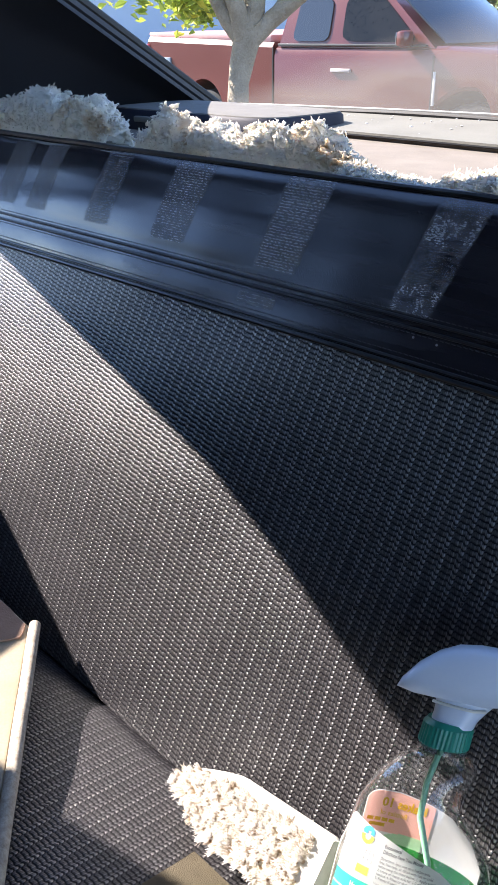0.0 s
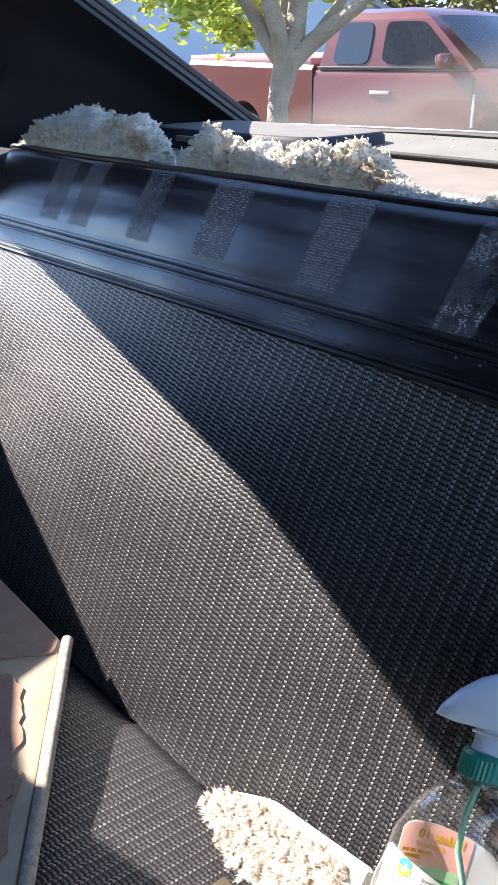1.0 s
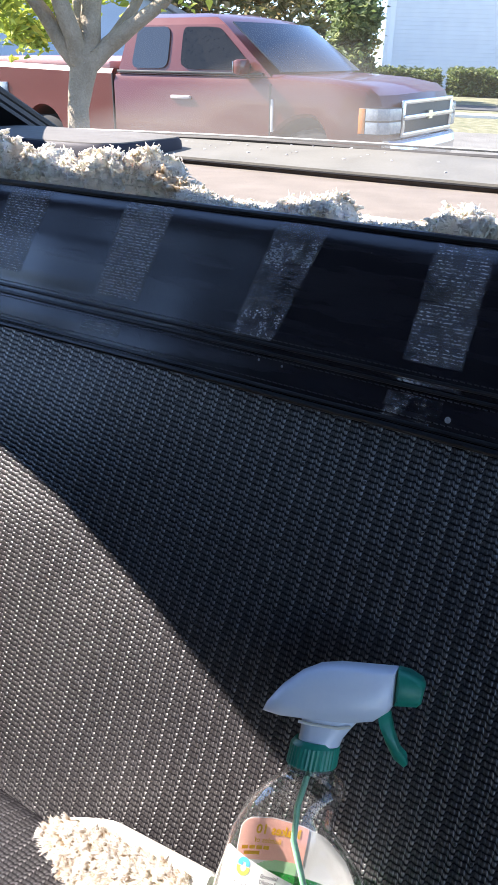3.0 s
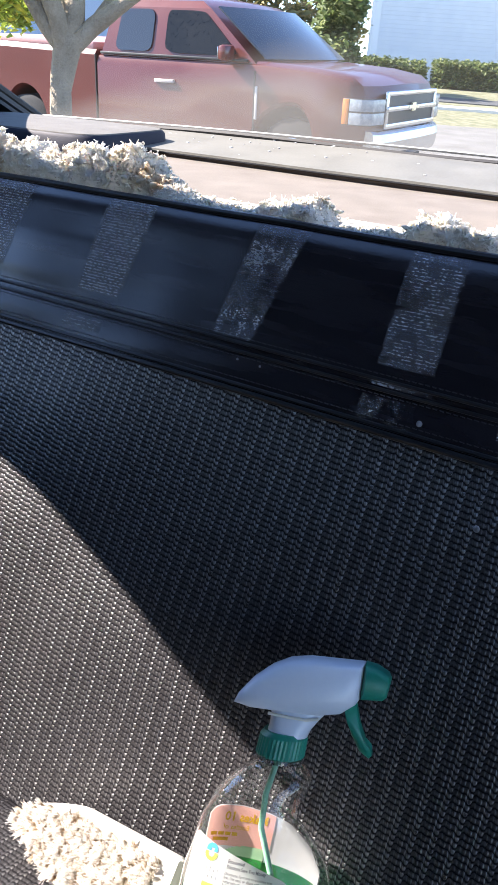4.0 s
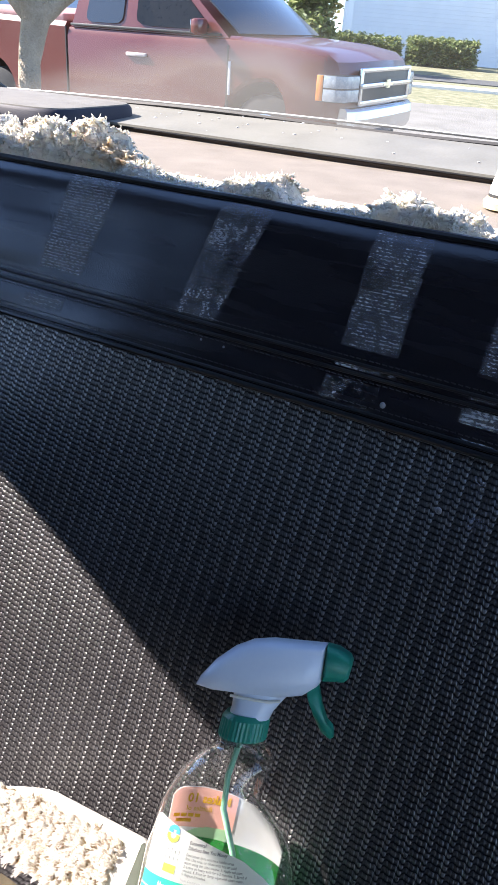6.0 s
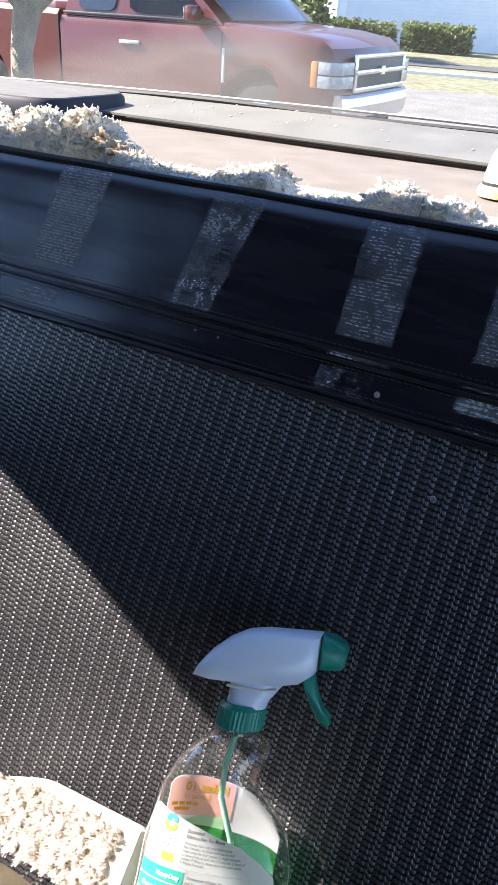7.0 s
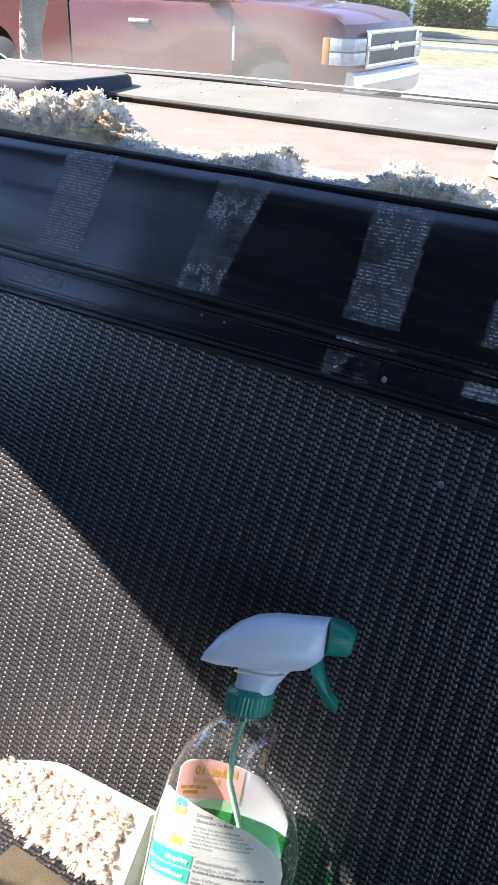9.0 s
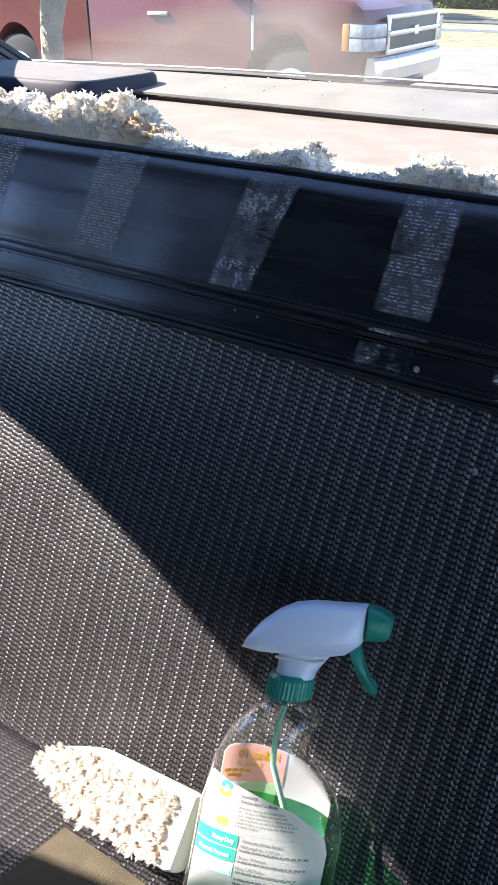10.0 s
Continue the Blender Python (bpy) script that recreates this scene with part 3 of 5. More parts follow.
# ---- crumbled foam along the seat top ----
M_FOAM = Nodes("crumbling_foam")
_p = M_FOAM.coords()
_n = M_FOAM.noise(_p, 20.0, 4)
_h = M_FOAM.math("ADD", M_FOAM.voronoi(_p, 420.0), M_FOAM.noise(_p, 260.0, 4))
M_FOAM.set(Base_Color=M_FOAM.mix(M_FOAM.math("MULTIPLY", M_FOAM.math("GREATER_THAN", M_FOAM.noise(_p, 700.0, 1), 0.70), 0.8), M_FOAM.ramp(_n, [(0.40, (0.80, 0.78, 0.72)), (0.56, (0.80, 0.76, 0.66)), (0.66, (0.64, 0.51, 0.36)), (0.80, (0.48, 0.34, 0.21))]), (0.38, 0.28, 0.18)))
M_FOAM.put(M_FOAM.bsdf, "Roughness", 0.95)
M_FOAM.put(M_FOAM.bsdf, "Subsurface Weight", 0.5)
M_FOAM.put(M_FOAM.bsdf, "Subsurface Radius", (0.01, 0.008, 0.006))
M_FOAM.put(M_FOAM.bsdf, "Subsurface Scale", 0.5)
M_FOAM.bump(_h, 0.5, 0.0012)
_t = M_FOAM.add("ShaderNodeBsdfTranslucent", Color=M_FOAM.bsdf.inputs["Base Color"].links[0].from_socket)
_m = M_FOAM.add("ShaderNodeMixShader", Fac=0.45, i1=M_FOAM.bsdf.outputs[0], i2=_t.outputs[0])
M_FOAM.tree.links.new(_m.outputs[0], M_FOAM.out.inputs[0])
M_FOAM = M_FOAM.mat


def clump(seed):
    """A torn flake of foam: a crumpled, flattened shred with ragged lobes."""
    bm = bmesh.new()
    bmesh.ops.create_icosphere(bm, subdivisions=2, radius=1.0)
    for v in bm.verts:
        k = 1 + 0.95 * noise.noise(v.co * 1.4 + Vector((seed, 0, 0))) + 0.7 * noise.noise(v.co * 3.4 + Vector((0, seed, 0)))
        bend = 0.35 * noise.noise(v.co * 1.1 + Vector((0, 0, seed)))
        v.co = Vector((v.co.x * k, v.co.y * k * 0.7 + bend, v.co.z * k * 1.25))
    out = np.array([v.co[:] for v in bm.verts]), np.array([[v.index for v in f.verts] for f in bm.faces])
    bm.free()
    return out


CLUMPS = [clump(k * 5.7) for k in range(14)]


def foam(x0, x1, heights, depth, seed, y=0.036):
    """A torn strip of old foam: a low body under many torn, fluffy clumps."""
    length = x1 - x0
    nx, nr = max(24, int(length * 420)), 40
    rings = []
    for i in range(nx + 1):
        f = i / nx
        x = x0 + length * f
        end = min(1.0, 5.5 * min(f, 1 - f) + 0.12)
        h = lerp(heights, f) * 0.74 * end ** 0.5
        ring = []
        for k in range(nr):
            a = math.pi * 1.25 * (k / (nr - 1)) - math.pi * 0.125
            q = Vector((x, y - math.cos(a) * depth * (0.55 + 0.45 * end), TOP_Z - 0.006 + max(math.sin(a), -0.25) * h))
            lump = sum(w * (1 - 2.2 * abs(noise.noise(q * fr + Vector((seed, fr, 0))))) for fr, w in ((22, 0.75), (60, 0.60), (130, 0.40), (300, 0.25)))
            d = Vector((0.5 * noise.noise(q * 90), -math.cos(a), math.sin(a)))
            q = q + d * (0.003 + h * 0.36) * (lump - 0.25)
            q.z = max(q.z, TOP_Z - 0.012)
            q.y = max(q.y, 0.008)
            ring.append(q)
        rings.append(ring)
    verts = [p[:] for r in rings for p in r]
    faces = [(i * nr + k, i * nr + k + 1, (i + 1) * nr + k + 1, (i + 1) * nr + k) for i in range(nx) for k in range(nr - 1)]
    meshes = [(verts, faces)]
    verts, faces = [], []
    rnd = random.Random(seed)
    for _ in range(int(length * 9000)):
        i, k = rnd.randrange(1, nx), rnd.randrange(3, nr - 6)
        p = rings[i][k]
        r = (rnd.uniform(0.0018, 0.0032) if rnd.random() < 0.12 else rnd.uniform(0.0006, 0.0016)) * (0.6 if p.z < TOP_Z + 0.006 else 1.0)
        cv, cf = CLUMPS[rnd.randrange(14)]
        m = np.array(Euler((rnd.uniform(0, 6), rnd.uniform(0, 6), rnd.uniform(0, 6))).to_matrix())
        at = np.array(p) + np.array((rnd.uniform(-1, 1), rnd.uniform(-0.6, 0.6), rnd.uniform(-0.3, 0.9))) * 0.0026
        w = (cv * (rnd.uniform(0.55, 1.0), rnd.uniform(0.55, 1.0), rnd.uniform(0.9, 1.8)) * r) @ m.T + at
        base = len(verts)
        verts.extend(map(tuple, w.tolist()))
        faces.extend(map(tuple, (cf + base).tolist()))
    meshes.append((verts, faces))
    verts, faces = [], []
    # wispy torn strands standing out of the body
    for _ in range(int(length * 7000)):
        i, k = rnd.randrange(1, nx), rnd.randrange(4, nr - 8)
        p = rings[i][k]
        small = 0.45 if p.z < TOP_Z + 0.006 else 1.0
        a = math.pi * 1.25 * (k / (nr - 1)) - math.pi * 0.125
        d = Vector((rnd.gauss(0, 0.6), -math.cos(a) + rnd.gauss(0, 0.5), math.sin(a) + rnd.gauss(0, 0.5))).normalized()
        l, w = rnd.uniform(0.0014, 0.0042) * small, rnd.uniform(0.0004, 0.0010) * small
        bend = Vector((rnd.gauss(0, 0.4), rnd.gauss(0, 0.4), rnd.gauss(0, 0.4))) * l
        u = d.orthogonal().normalized()
        v = d.cross(u)
        base = len(verts)
        for q, ww in ((p, w), (p + d * l * 0.6, w * 1.1), (p + d * l + bend, w * 0.35)):
            for t in (0, 2.094, 4.189):
                verts.append((q + u * (math.cos(t) * ww) + v * (math.sin(t) * ww))[:])
        for e in (0, 3):
            for t in range(3):
                faces.append((base + e + t, base + e + (t + 1) % 3, base + e + 3 + (t + 1) % 3, base + e + 3 + t))
        faces.append((base + 6, base + 7, base + 8))
    meshes.append((verts, faces))
    out = []
    for v, f in meshes:
        me = bpy.data.meshes.new("foam")
        me.from_pydata(v, [], f)
        me.polygons.foreach_set("use_smooth", [True] * len(me.polygons))
        out.append(me)
    return out


for x0, x1, hs, dep, sd, lab in (
    (-0.862, -0.545, [(0, 0.024), (0.25, 0.038), (0.5, 0.054), (0.62, 0.041), (0.8, 0.045), (0.93, 0.056), (1, 0.052)], 0.028, 3, "torn cream foam lump with brown stain on the seat top"),
    (-0.490, -0.185, [(0, 0.030), (0.15, 0.047), (0.26, 0.026), (0.32, 0.040), (0.40, 0.030), (0.6, 0.033), (0.84, 0.040), (0.93, 0.030), (1, 0.012)], 0.026, 11, "torn cream foam lump with frayed edges on the seat top"),
    (-0.20, -0.085, [(0, 0.014), (0.4, 0.006), (1, 0.004)], 0.014, 17, "thin tapering scrap of cream foam on the seat top"),
    (-0.096, -0.018, [(0, 0.009), (0.35, 0.013), (0.75, 0.019), (1, 0.008)], 0.022, 23, "small crumbling scrap of cream foam on the seat top"),
    (-0.022, 0.050, [(0, 0.006), (0.4, 0.004), (1, 0.004)], 0.012, 29, "thin strip of crumbled foam on the seat top"),
    (0.040, 0.142, [(0, 0.010), (0.25, 0.019), (0.7, 0.014), (1, 0.008)], 0.024, 31, "crumbling cream foam scrap with brown stain on the seat top"),
    (0.140, 0.40, [(0, 0.007), (0.15, 0.005), (0.5, 0.009), (1, 0.007)], 0.015, 37, "low crumbled strip of cream foam on the seat top"),
):
    scrap = thing("foam_scrap", lab, "foam scrap", pose(0, 0, 0), "foam along the seat top")
    for piece, me in zip(("foam_body", "torn_crust", "frayed_fringe"), foam(x0, x1, hs, dep, sd, dep + 0.010)):
        part(piece, me, M_FOAM, scrap)
crumbs = bmesh.new()
rnd = random.Random(5)
for _ in range(420):
    x, y = rnd.uniform(-0.2, 0.35), rnd.choice((rnd.uniform(0.035, 0.10), rnd.gauss(0.05, 0.012)))
    r = rnd.uniform(0.0006, 0.0022)
    bmesh.ops.create_icosphere(crumbs, subdivisions=1, radius=r, matrix=Matrix.Translation((x, y, 0.9225 + 0.05 * (y - 0.03) + r * 0.5)) @ Matrix.Diagonal((1.5, 1, 0.7, 1)))
tagged(part("foam_crumbs", crumbs, M_FOAM), "scattered foam crumbs on the parcel shelf", "crumbs", kind="stuff")

# ---- small pale fitting on the shelf ----
cap = thing("plastic_fitting", "small white plastic cap with a tan base on the shelf", "plastic cap", pose(0.1005, 0.215, 0.926))
part("base_ring", loft([rounded(0, 0, r, r, z, 2, 24) for z, r in ((0, 0.024), (0.006, 0.025), (0.010, 0.022))]), worn("yellowed_plastic", (0.55, 0.42, 0.22), (0.66, 0.54, 0.32), 0.5), cap, "yellowed tan ring")
part("slot_ring", loft([rounded(0, 0, r, r, z, 2, 24) for z, r in ((0.009, 0.0200), (0.0095, 0.0212), (0.0125, 0.0212), (0.013, 0.0200))]), M_RUBBER, cap, "dark gap under the cap")
part("body", loft([rounded(0, 0, r, r, z, 2, 24) for z, r in ((0.0125, 0.0205), (0.018, 0.0205), (0.036, 0.0165), (0.041, 0.0135), (0.042, 0.010))]), worn("white_plastic", (0.74, 0.74, 0.72), (0.82, 0.82, 0.80), 0.45), cap)

# ---- spray bottle ----
BOT = Matrix.Translation((0.1067, -0.2035, 0.6182)) @ pose(0, 0, 0, 0, 0, 18) @ pose(0, 0, 0, -26) @ pose(0, 0, 0, 0, 3.0)
# the moulding is slightly skewed: its head rises towards the nozzle
SKEW = Matrix(((0.937, 0, 0, 0), (0, 0.955, 0, 0), (0.12, 0, 0.928, 0), (0, 0, 0, 1)))
bottle = thing("spray_bottle", "clear spray bottle of green cleaner with a white trigger head", "spray bottle", BOT)
M_CLEAR = clear("clear_bottle_plastic", (0.94, 0.95, 0.95), 0.06, 1.7, 1.45, 3.2, milk=0.035)
M_LIQUID = clear("green_cleaner", (0.24, 0.68, 0.38), 0.03, 1.0, 1.33)
M_HEAD = worn("milky_white_plastic", (0.72, 0.76, 0.84), (0.78, 0.81, 0.87), 0.34, 40, 300, 0.05, coat=0.35)
M_GREEN = worn("dark_green_plastic", (0.004, 0.21, 0.135), (0.008, 0.27, 0.18), 0.38, 60, 300, 0.05)
def paper(name, a, b, through=0.55):
    """Thin printed film: part of the light comes through it."""
    mat = worn(name, a, b, 0.45, 20, 300, 0.05)
    t = mat.node_tree
    tr = t.nodes.new("ShaderNodeBsdfTranslucent")
    mx = t.nodes.new("ShaderNodeMixShader")
    pb = t.nodes["Principled BSDF"]
    t.links.new(pb.inputs["Base Color"].links[0].from_socket, tr.inputs["Color"])
    mx.inputs[0].default_value = through
    t.links.new(pb.outputs[0], mx.inputs[1])
    t.links.new(tr.outputs[0], mx.inputs[2])
    t.links.new(mx.outputs[0], t.nodes["Material Output"].inputs[0])
    return mat


M_LABEL = paper("white_label", (0.76, 0.77, 0.76), (0.84, 0.85, 0.84), 0.7)
LEFT = [(-0.192, -0.044), (-0.186, -0.049), (-0.15, -0.0495), (-0.117, -0.0485), (-0.084, -0.0485), (-0.052, -0.0455), (-0.030, -0.038), (-0.0165, -0.028), (-0.008, -0.0175), (0.0, -0.0145)]
RIGHT = [(-0.192, 0.055), (-0.186, 0.060), (-0.129, 0.061), (-0.098, 0.060), (-0.0755, 0.052), (-0.0584, 0.0375), (-0.046, 0.0235), (-0.034, 0.0225), (-0.026, 0.025), (-0.016, 0.0275), (-0.008, 0.023), (-0.003, 0.0155), (0.0, 0.0145)]
DEPTH = [(-0.192, 0.026), (-0.186, 0.031), (-0.09, 0.031), (-0.05, 0.026), (-0.02, 0.020), (-0.006, 0.0155), (0.0, 0.0145)]


def body_ring(z, shrink=0.0, n=56):
    l, r, d = lerp(LEFT, z) + shrink, lerp(RIGHT, z) - shrink, lerp(DEPTH, z) - shrink
    cx, hw = (l + r) / 2, (r - l) / 2
    return [(x, y, z) for x, y, z in rounded(cx, 0, hw, d, z, 2.5 if z < -0.01 else 2.0, n)]


def on_body(x, z, off, back=False):
    l, r, d = lerp(LEFT, z), lerp(RIGHT, z), lerp(DEPTH, z)
    q = min(abs((x - (l + r) / 2) / ((r - l) / 2)), 0.995)
    y = (d + off) * (1 - q ** 2.5) ** (1 / 2.5)
    return Vector((x, y if back else -y, z))


zs = [-0.192, -0.189, -0.186, -0.18] + span(-0.17, -0.06, 14) + span(-0.055, 0.0, 22)
shell = loft([body_ring(z) for z in zs])
part("bottle_body", shell, M_CLEAR, bottle, "clear moulded plastic body with a grip notch").visible_shadow = False
liquid = loft([body_ring(z, 0.0016) for z in span(-0.188, -0.07, 26)])
up_local = (BOT @ SKEW).to_3x3().transposed() @ Vector((0, 0, 1))
bmesh.ops.bisect_plane(liquid, geom=list(liquid.verts) + list(liquid.edges) + list(liquid.faces), plane_co=(0, 0, -0.088 / up_local.z), plane_no=up_local, clear_outer=True)
rim = [e for e in liquid.edges if e.is_boundary]
froth, rnd = bmesh.new(), random.Random(40)
middle = sum((v.co for e in rim for v in e.verts), Vector()) / (2 * len(rim))
for e in rim:
    for _ in range(5):
        p = e.verts[0].co.lerp(e.verts[1].co, rnd.random())
        p = p.lerp(middle, rnd.random() ** 2 * 0.35 + 0.02)
        bmesh.ops.create_icosphere(froth, subdivisions=1, radius=rnd.uniform(0.0003, 0.0009), matrix=Matrix.Translation(p))
bmesh.ops.holes_fill(liquid, edges=rim, sides=0)
part("cleaner", liquid, M_LIQUID, bottle, "translucent green cleaning liquid")
part("froth", froth, clear("froth_film", (0.80, 0.92, 0.84), 0.2, 6.0, 1.4, 2.0), bottle, "tiny bubbles floating on the cleaner")
part("neck_ring", loft([rounded(0, 0, r, r, z, 2, 32) for z, r in ((-0.004, 0.0150), (-0.003, 0.0172), (-0.001, 0.0172), (0.0, 0.0150))]), M_CLEAR, bottle)
rings = []
for z, r, rib in ((0.0, 0.0162, 1), (0.001, 0.0170, 1), (0.0145, 0.0166, 1), (0.0165, 0.0156, 0), (0.018, 0.0148, 0)):
    rings.append([((r + rib * 0.0005 * (k % 2)) * math.cos(k * math.tau / 72), (r + rib * 0.0005 * (k % 2)) * math.sin(k * math.tau / 72), z) for k in range(72)])
part("collar", loft(rings), M_GREEN, bottle, "ribbed dark green screw collar", angle=20)
# trigger head: side profile given width across
HEAD = [(-0.0405, 0.0335), (-0.0385, 0.0405), (-0.031, 0.0525), (-0.020, 0.0635), (-0.008, 0.0705), (0.006, 0.0735), (0.0445, 0.0755), (0.0465, 0.050), (0.0445, 0.0455), (0.036, 0.0375), (0.020, 0.0335), (-0.012, 0.0320), (-0.028, 0.0315)]


def pillow(profile, half, squash, steps=9, centre=None):
    """A side profile swept across its width, drawn in at the flanks."""
    cx = sum(p[0] for p in profile) / len(profile) if centre is None else centre[0]
    cz = sum(p[1] for p in profile) / len(profile) if centre is None else centre[1]
    secs = []
    for i in range(steps):
        f = -1 + 2 * i / (steps - 1)
        k = (1 - abs(f) ** 3.2) ** (1 / 2.2) * (1 - squash) + squash
        secs.append([(cx + (x - cx) * (0.55 + 0.45 * k), f * half, cz + (z - cz) * k) for x, z in profile])
    return loft(secs)


part("trigger_head", pillow(HEAD, 0.0165, 0.42, 13), M_HEAD, bottle, "milky white trigger spray head", angle=60)
part("head_neck", loft([rounded(cx, 0, hx, hy, z, 2.6, 32) for z, cx, hx, hy in ((0.016, 0.002, 0.0145, 0.013), (0.022, 0.003, 0.0150, 0.0125), (0.030, 0.005, 0.0175, 0.0115), (0.038, 0.006, 0.022, 0.0105))]), M_HEAD, bottle)
part("nozzle", pillow([(0.0447, 0.0757), (0.0530, 0.0745), (0.0620, 0.0700), (0.0645, 0.0660), (0.0640, 0.0540), (0.0615, 0.0510), (0.0465, 0.0495)], 0.0125, 0.6, 9), M_GREEN, bottle, "dark green spray nozzle", angle=50)
part("trigger", pillow([(0.0370, 0.0440), (0.0450, 0.0460), (0.0500, 0.0330), (0.0570, 0.0180), (0.0632, 0.0112), (0.0612, 0.0088), (0.0540, 0.0130), (0.0460, 0.0240), (0.0400, 0.0360)], 0.0065, 0.6, 7), M_GREEN, bottle, "dark green curved trigger", angle=60)
part("dip_tube", tube([(0.0, 0.0, 0.0), (-0.003, 0, -0.03), (-0.001, 0.002, -0.055), (0.012, 0.004, -0.085), (0.024, 0.006, -0.12), (0.034, 0.008, -0.17), (0.037, 0.008, -0.185)], 0.0022, 10), worn("pale_green_tube", (0.20, 0.50, 0.30), (0.30, 0.60, 0.40), 0.3), bottle, "pale green dip tube")


def patch(inside, x0, x1, z0, z1, off, back=False, step=0.0022):
    """A thin sheet that follows the bottle's face where inside(x, z) holds."""
    bm = bmesh.new()
    nx, nz = int((x1 - x0) / step) + 1, int((z1 - z0) / step) + 1
    made = {}

    def vert(i, j):
        if (i, j) not in made:
            made[i, j] = bm.verts.new(on_body(x0 + (x1 - x0) * i / nx, z0 + (z1 - z0) * j / nz, off, back))
        return made[i, j]

    for i in range(nx):
        for j in range(nz):
            if inside(x0 + (x1 - x0) * (i + 0.5) / nx, z0 + (z1 - z0) * (j + 0.5) / nz):
                bm.faces.new((vert(i, j), vert(i + 1, j), vert(i + 1, j + 1), vert(i, j + 1)))
    return bm


def sheet(edge, x0, x1, z0, off, back=False, nx=60, nz=44):
    """A label on the bottle's face from z0 up to a curved top edge."""
    bm = bmesh.new()
    g = [[bm.verts.new(on_body(x, z0 + (lerp(edge, x) - z0) * j / nz, off, back)) for j in range(nz + 1)] for x in span(x0, x1, nx)]
    for i in range(nx):
        for j in range(nz):
            bm.faces.new((g[i][j], g[i + 1][j], g[i + 1][j + 1], g[i][j + 1]))
    return bm


TOPEDGE = [(-0.0430, -0.0610), (-0.0420, -0.0585), (-0.0395, -0.0572), (-0.016, -0.0637), (0.0246, -0.0752), (0.040, -0.0850), (0.0494, -0.0940), (0.0525, -0.1040)]
label = part("front_label", sheet(TOPEDGE, -0.0430, 0.0525, -0.182, 0.0005), M_LABEL, bottle, "white printed label with a curved top edge")
ink_grey, ink_teal = worn("grey_print", (0.10, 0.10, 0.11), (0.16, 0.16, 0.17), 0.5), worn("teal_print", (0.01, 0.26, 0.20), (0.02, 0.32, 0.25), 0.5)
ink_blue, ink_lime = worn("blue_print", (0.03, 0.22, 0.50), (0.05, 0.28, 0.56), 0.5), worn("lime_print", (0.36, 0.50, 0.04), (0.45, 0.58, 0.08), 0.5)
ink_white = worn("white_print", (0.80, 0.80, 0.80), (0.86, 0.86, 0.86), 0.5)


def bars(rows, off):
    bm = bmesh.new()
    for x0, x1, z, h in rows:
        n = max(1, int((x1 - x0) / 0.003))
        for i in range(n):
            a, b = x0 + (x1 - x0) * i / n, x0 + (x1 - x0) * (i + 1) / n
            bm.faces.new([bm.verts.new(on_body(x, zz, off)) for x, zz in ((a, z), (b, z), (b, z + h), (a, z + h))])
    return bm


def lettering(text, x, z, size, off, back=False, bold=0.0, narrow=1.0):
    """Letters laid on the bottle's face, in the built-in font."""
    cu = bpy.data.curves.new("letters", "FONT")
    cu.body, cu.size, cu.resolution_u, cu.offset = text, size, 2, bold
    tmp = bpy.data.objects.new("letters", cu)
    me = bpy.data.meshes.new_from_object(tmp)
    bpy.data.objects.remove(tmp)
    for v in me.vertices:
        v.co = on_body(x + narrow * (-v.co.x if back else v.co.x), z + v.co.y, off, back)
    return me


part("label_text", lettering("Economical", -0.014, -0.0705, 0.0034, 0.0009, bold=0.00008, narrow=0.75), ink_grey, label)
part("label_text", lettering("Dilutions Save You Money", -0.014, -0.0742, 0.0034, 0.0009, bold=0.00008, narrow=0.75), ink_grey, label)
rnd = random.Random(8)
pale_grey = worn("pale_grey_print", (0.36, 0.36, 0.38), (0.44, 0.44, 0.46), 0.5)


def words(x0, x1, z, h):
    """One line of small print as a row of word-long bars."""
    out, x = [], x0
    while x < x1 - 0.002:
        w = min(rnd.uniform(0.0016, 0.0052), x1 - x)
        out.append((x, x + w, z, h))
        x += w + 0.0009
    return out


for k, line in enumerate(("Directions: Spot test on a hidden area", "first. Use neat, or dilute with hot or cold", "water using the chart below. 1. Apply solution.", "2. Leave on heavy soils for 1-2 minutes. 3. Scrub if", "needed. 4. Rinse or damp wipe with clean water.", "5. Repeat if needed.")):
    part("label_text", lettering(line, -0.0145, -0.0785 - 0.0026 * k, 0.0027, 0.0009, bold=0.00002, narrow=0.80), ink_grey, label)
for k, line in enumerate(("Note: Do not use on suede, leather, unfinished wood,", "or pearls.")):
    part("label_text", lettering(line, -0.0145, -0.0955 - 0.0024 * k, 0.0025, 0.0009, narrow=0.80), pale_grey, label)
part("label_text", lettering("Choose your Dilution Strength", -0.0075, -0.1015, 0.0030, 0.0009, bold=0.00006, narrow=0.80), ink_grey, label)
for z, line in ((-0.1056, "Full Strength to 1:1 Dilution"), (-0.1139, "Up to 1:10 Dilution"), (-0.1219, "Up to 1:30 Dilution")):
    part("label_text", lettering(line, -0.008, z, 0.0031, 0.0009, bold=0.00003, narrow=0.84), ink_grey, label)
for z, x1 in ((-0.1085, 0.044), (-0.1168, 0.042), (-0.1248, 0.036), (-0.1300, 0.03), (-0.1333, 0.04)):
    part("label_print", bars(words(-0.008, x1, z, 0.0014), 0.0009), ink_grey, label)
part("label_panel", patch(lambda x, z: True, -0.0430, -0.0100, -0.1068, -0.0975, 0.0009), ink_teal, label)
part("label_panel", patch(lambda x, z: True, -0.0430, -0.0100, -0.1175, -0.1082, 0.0009), ink_teal, label)
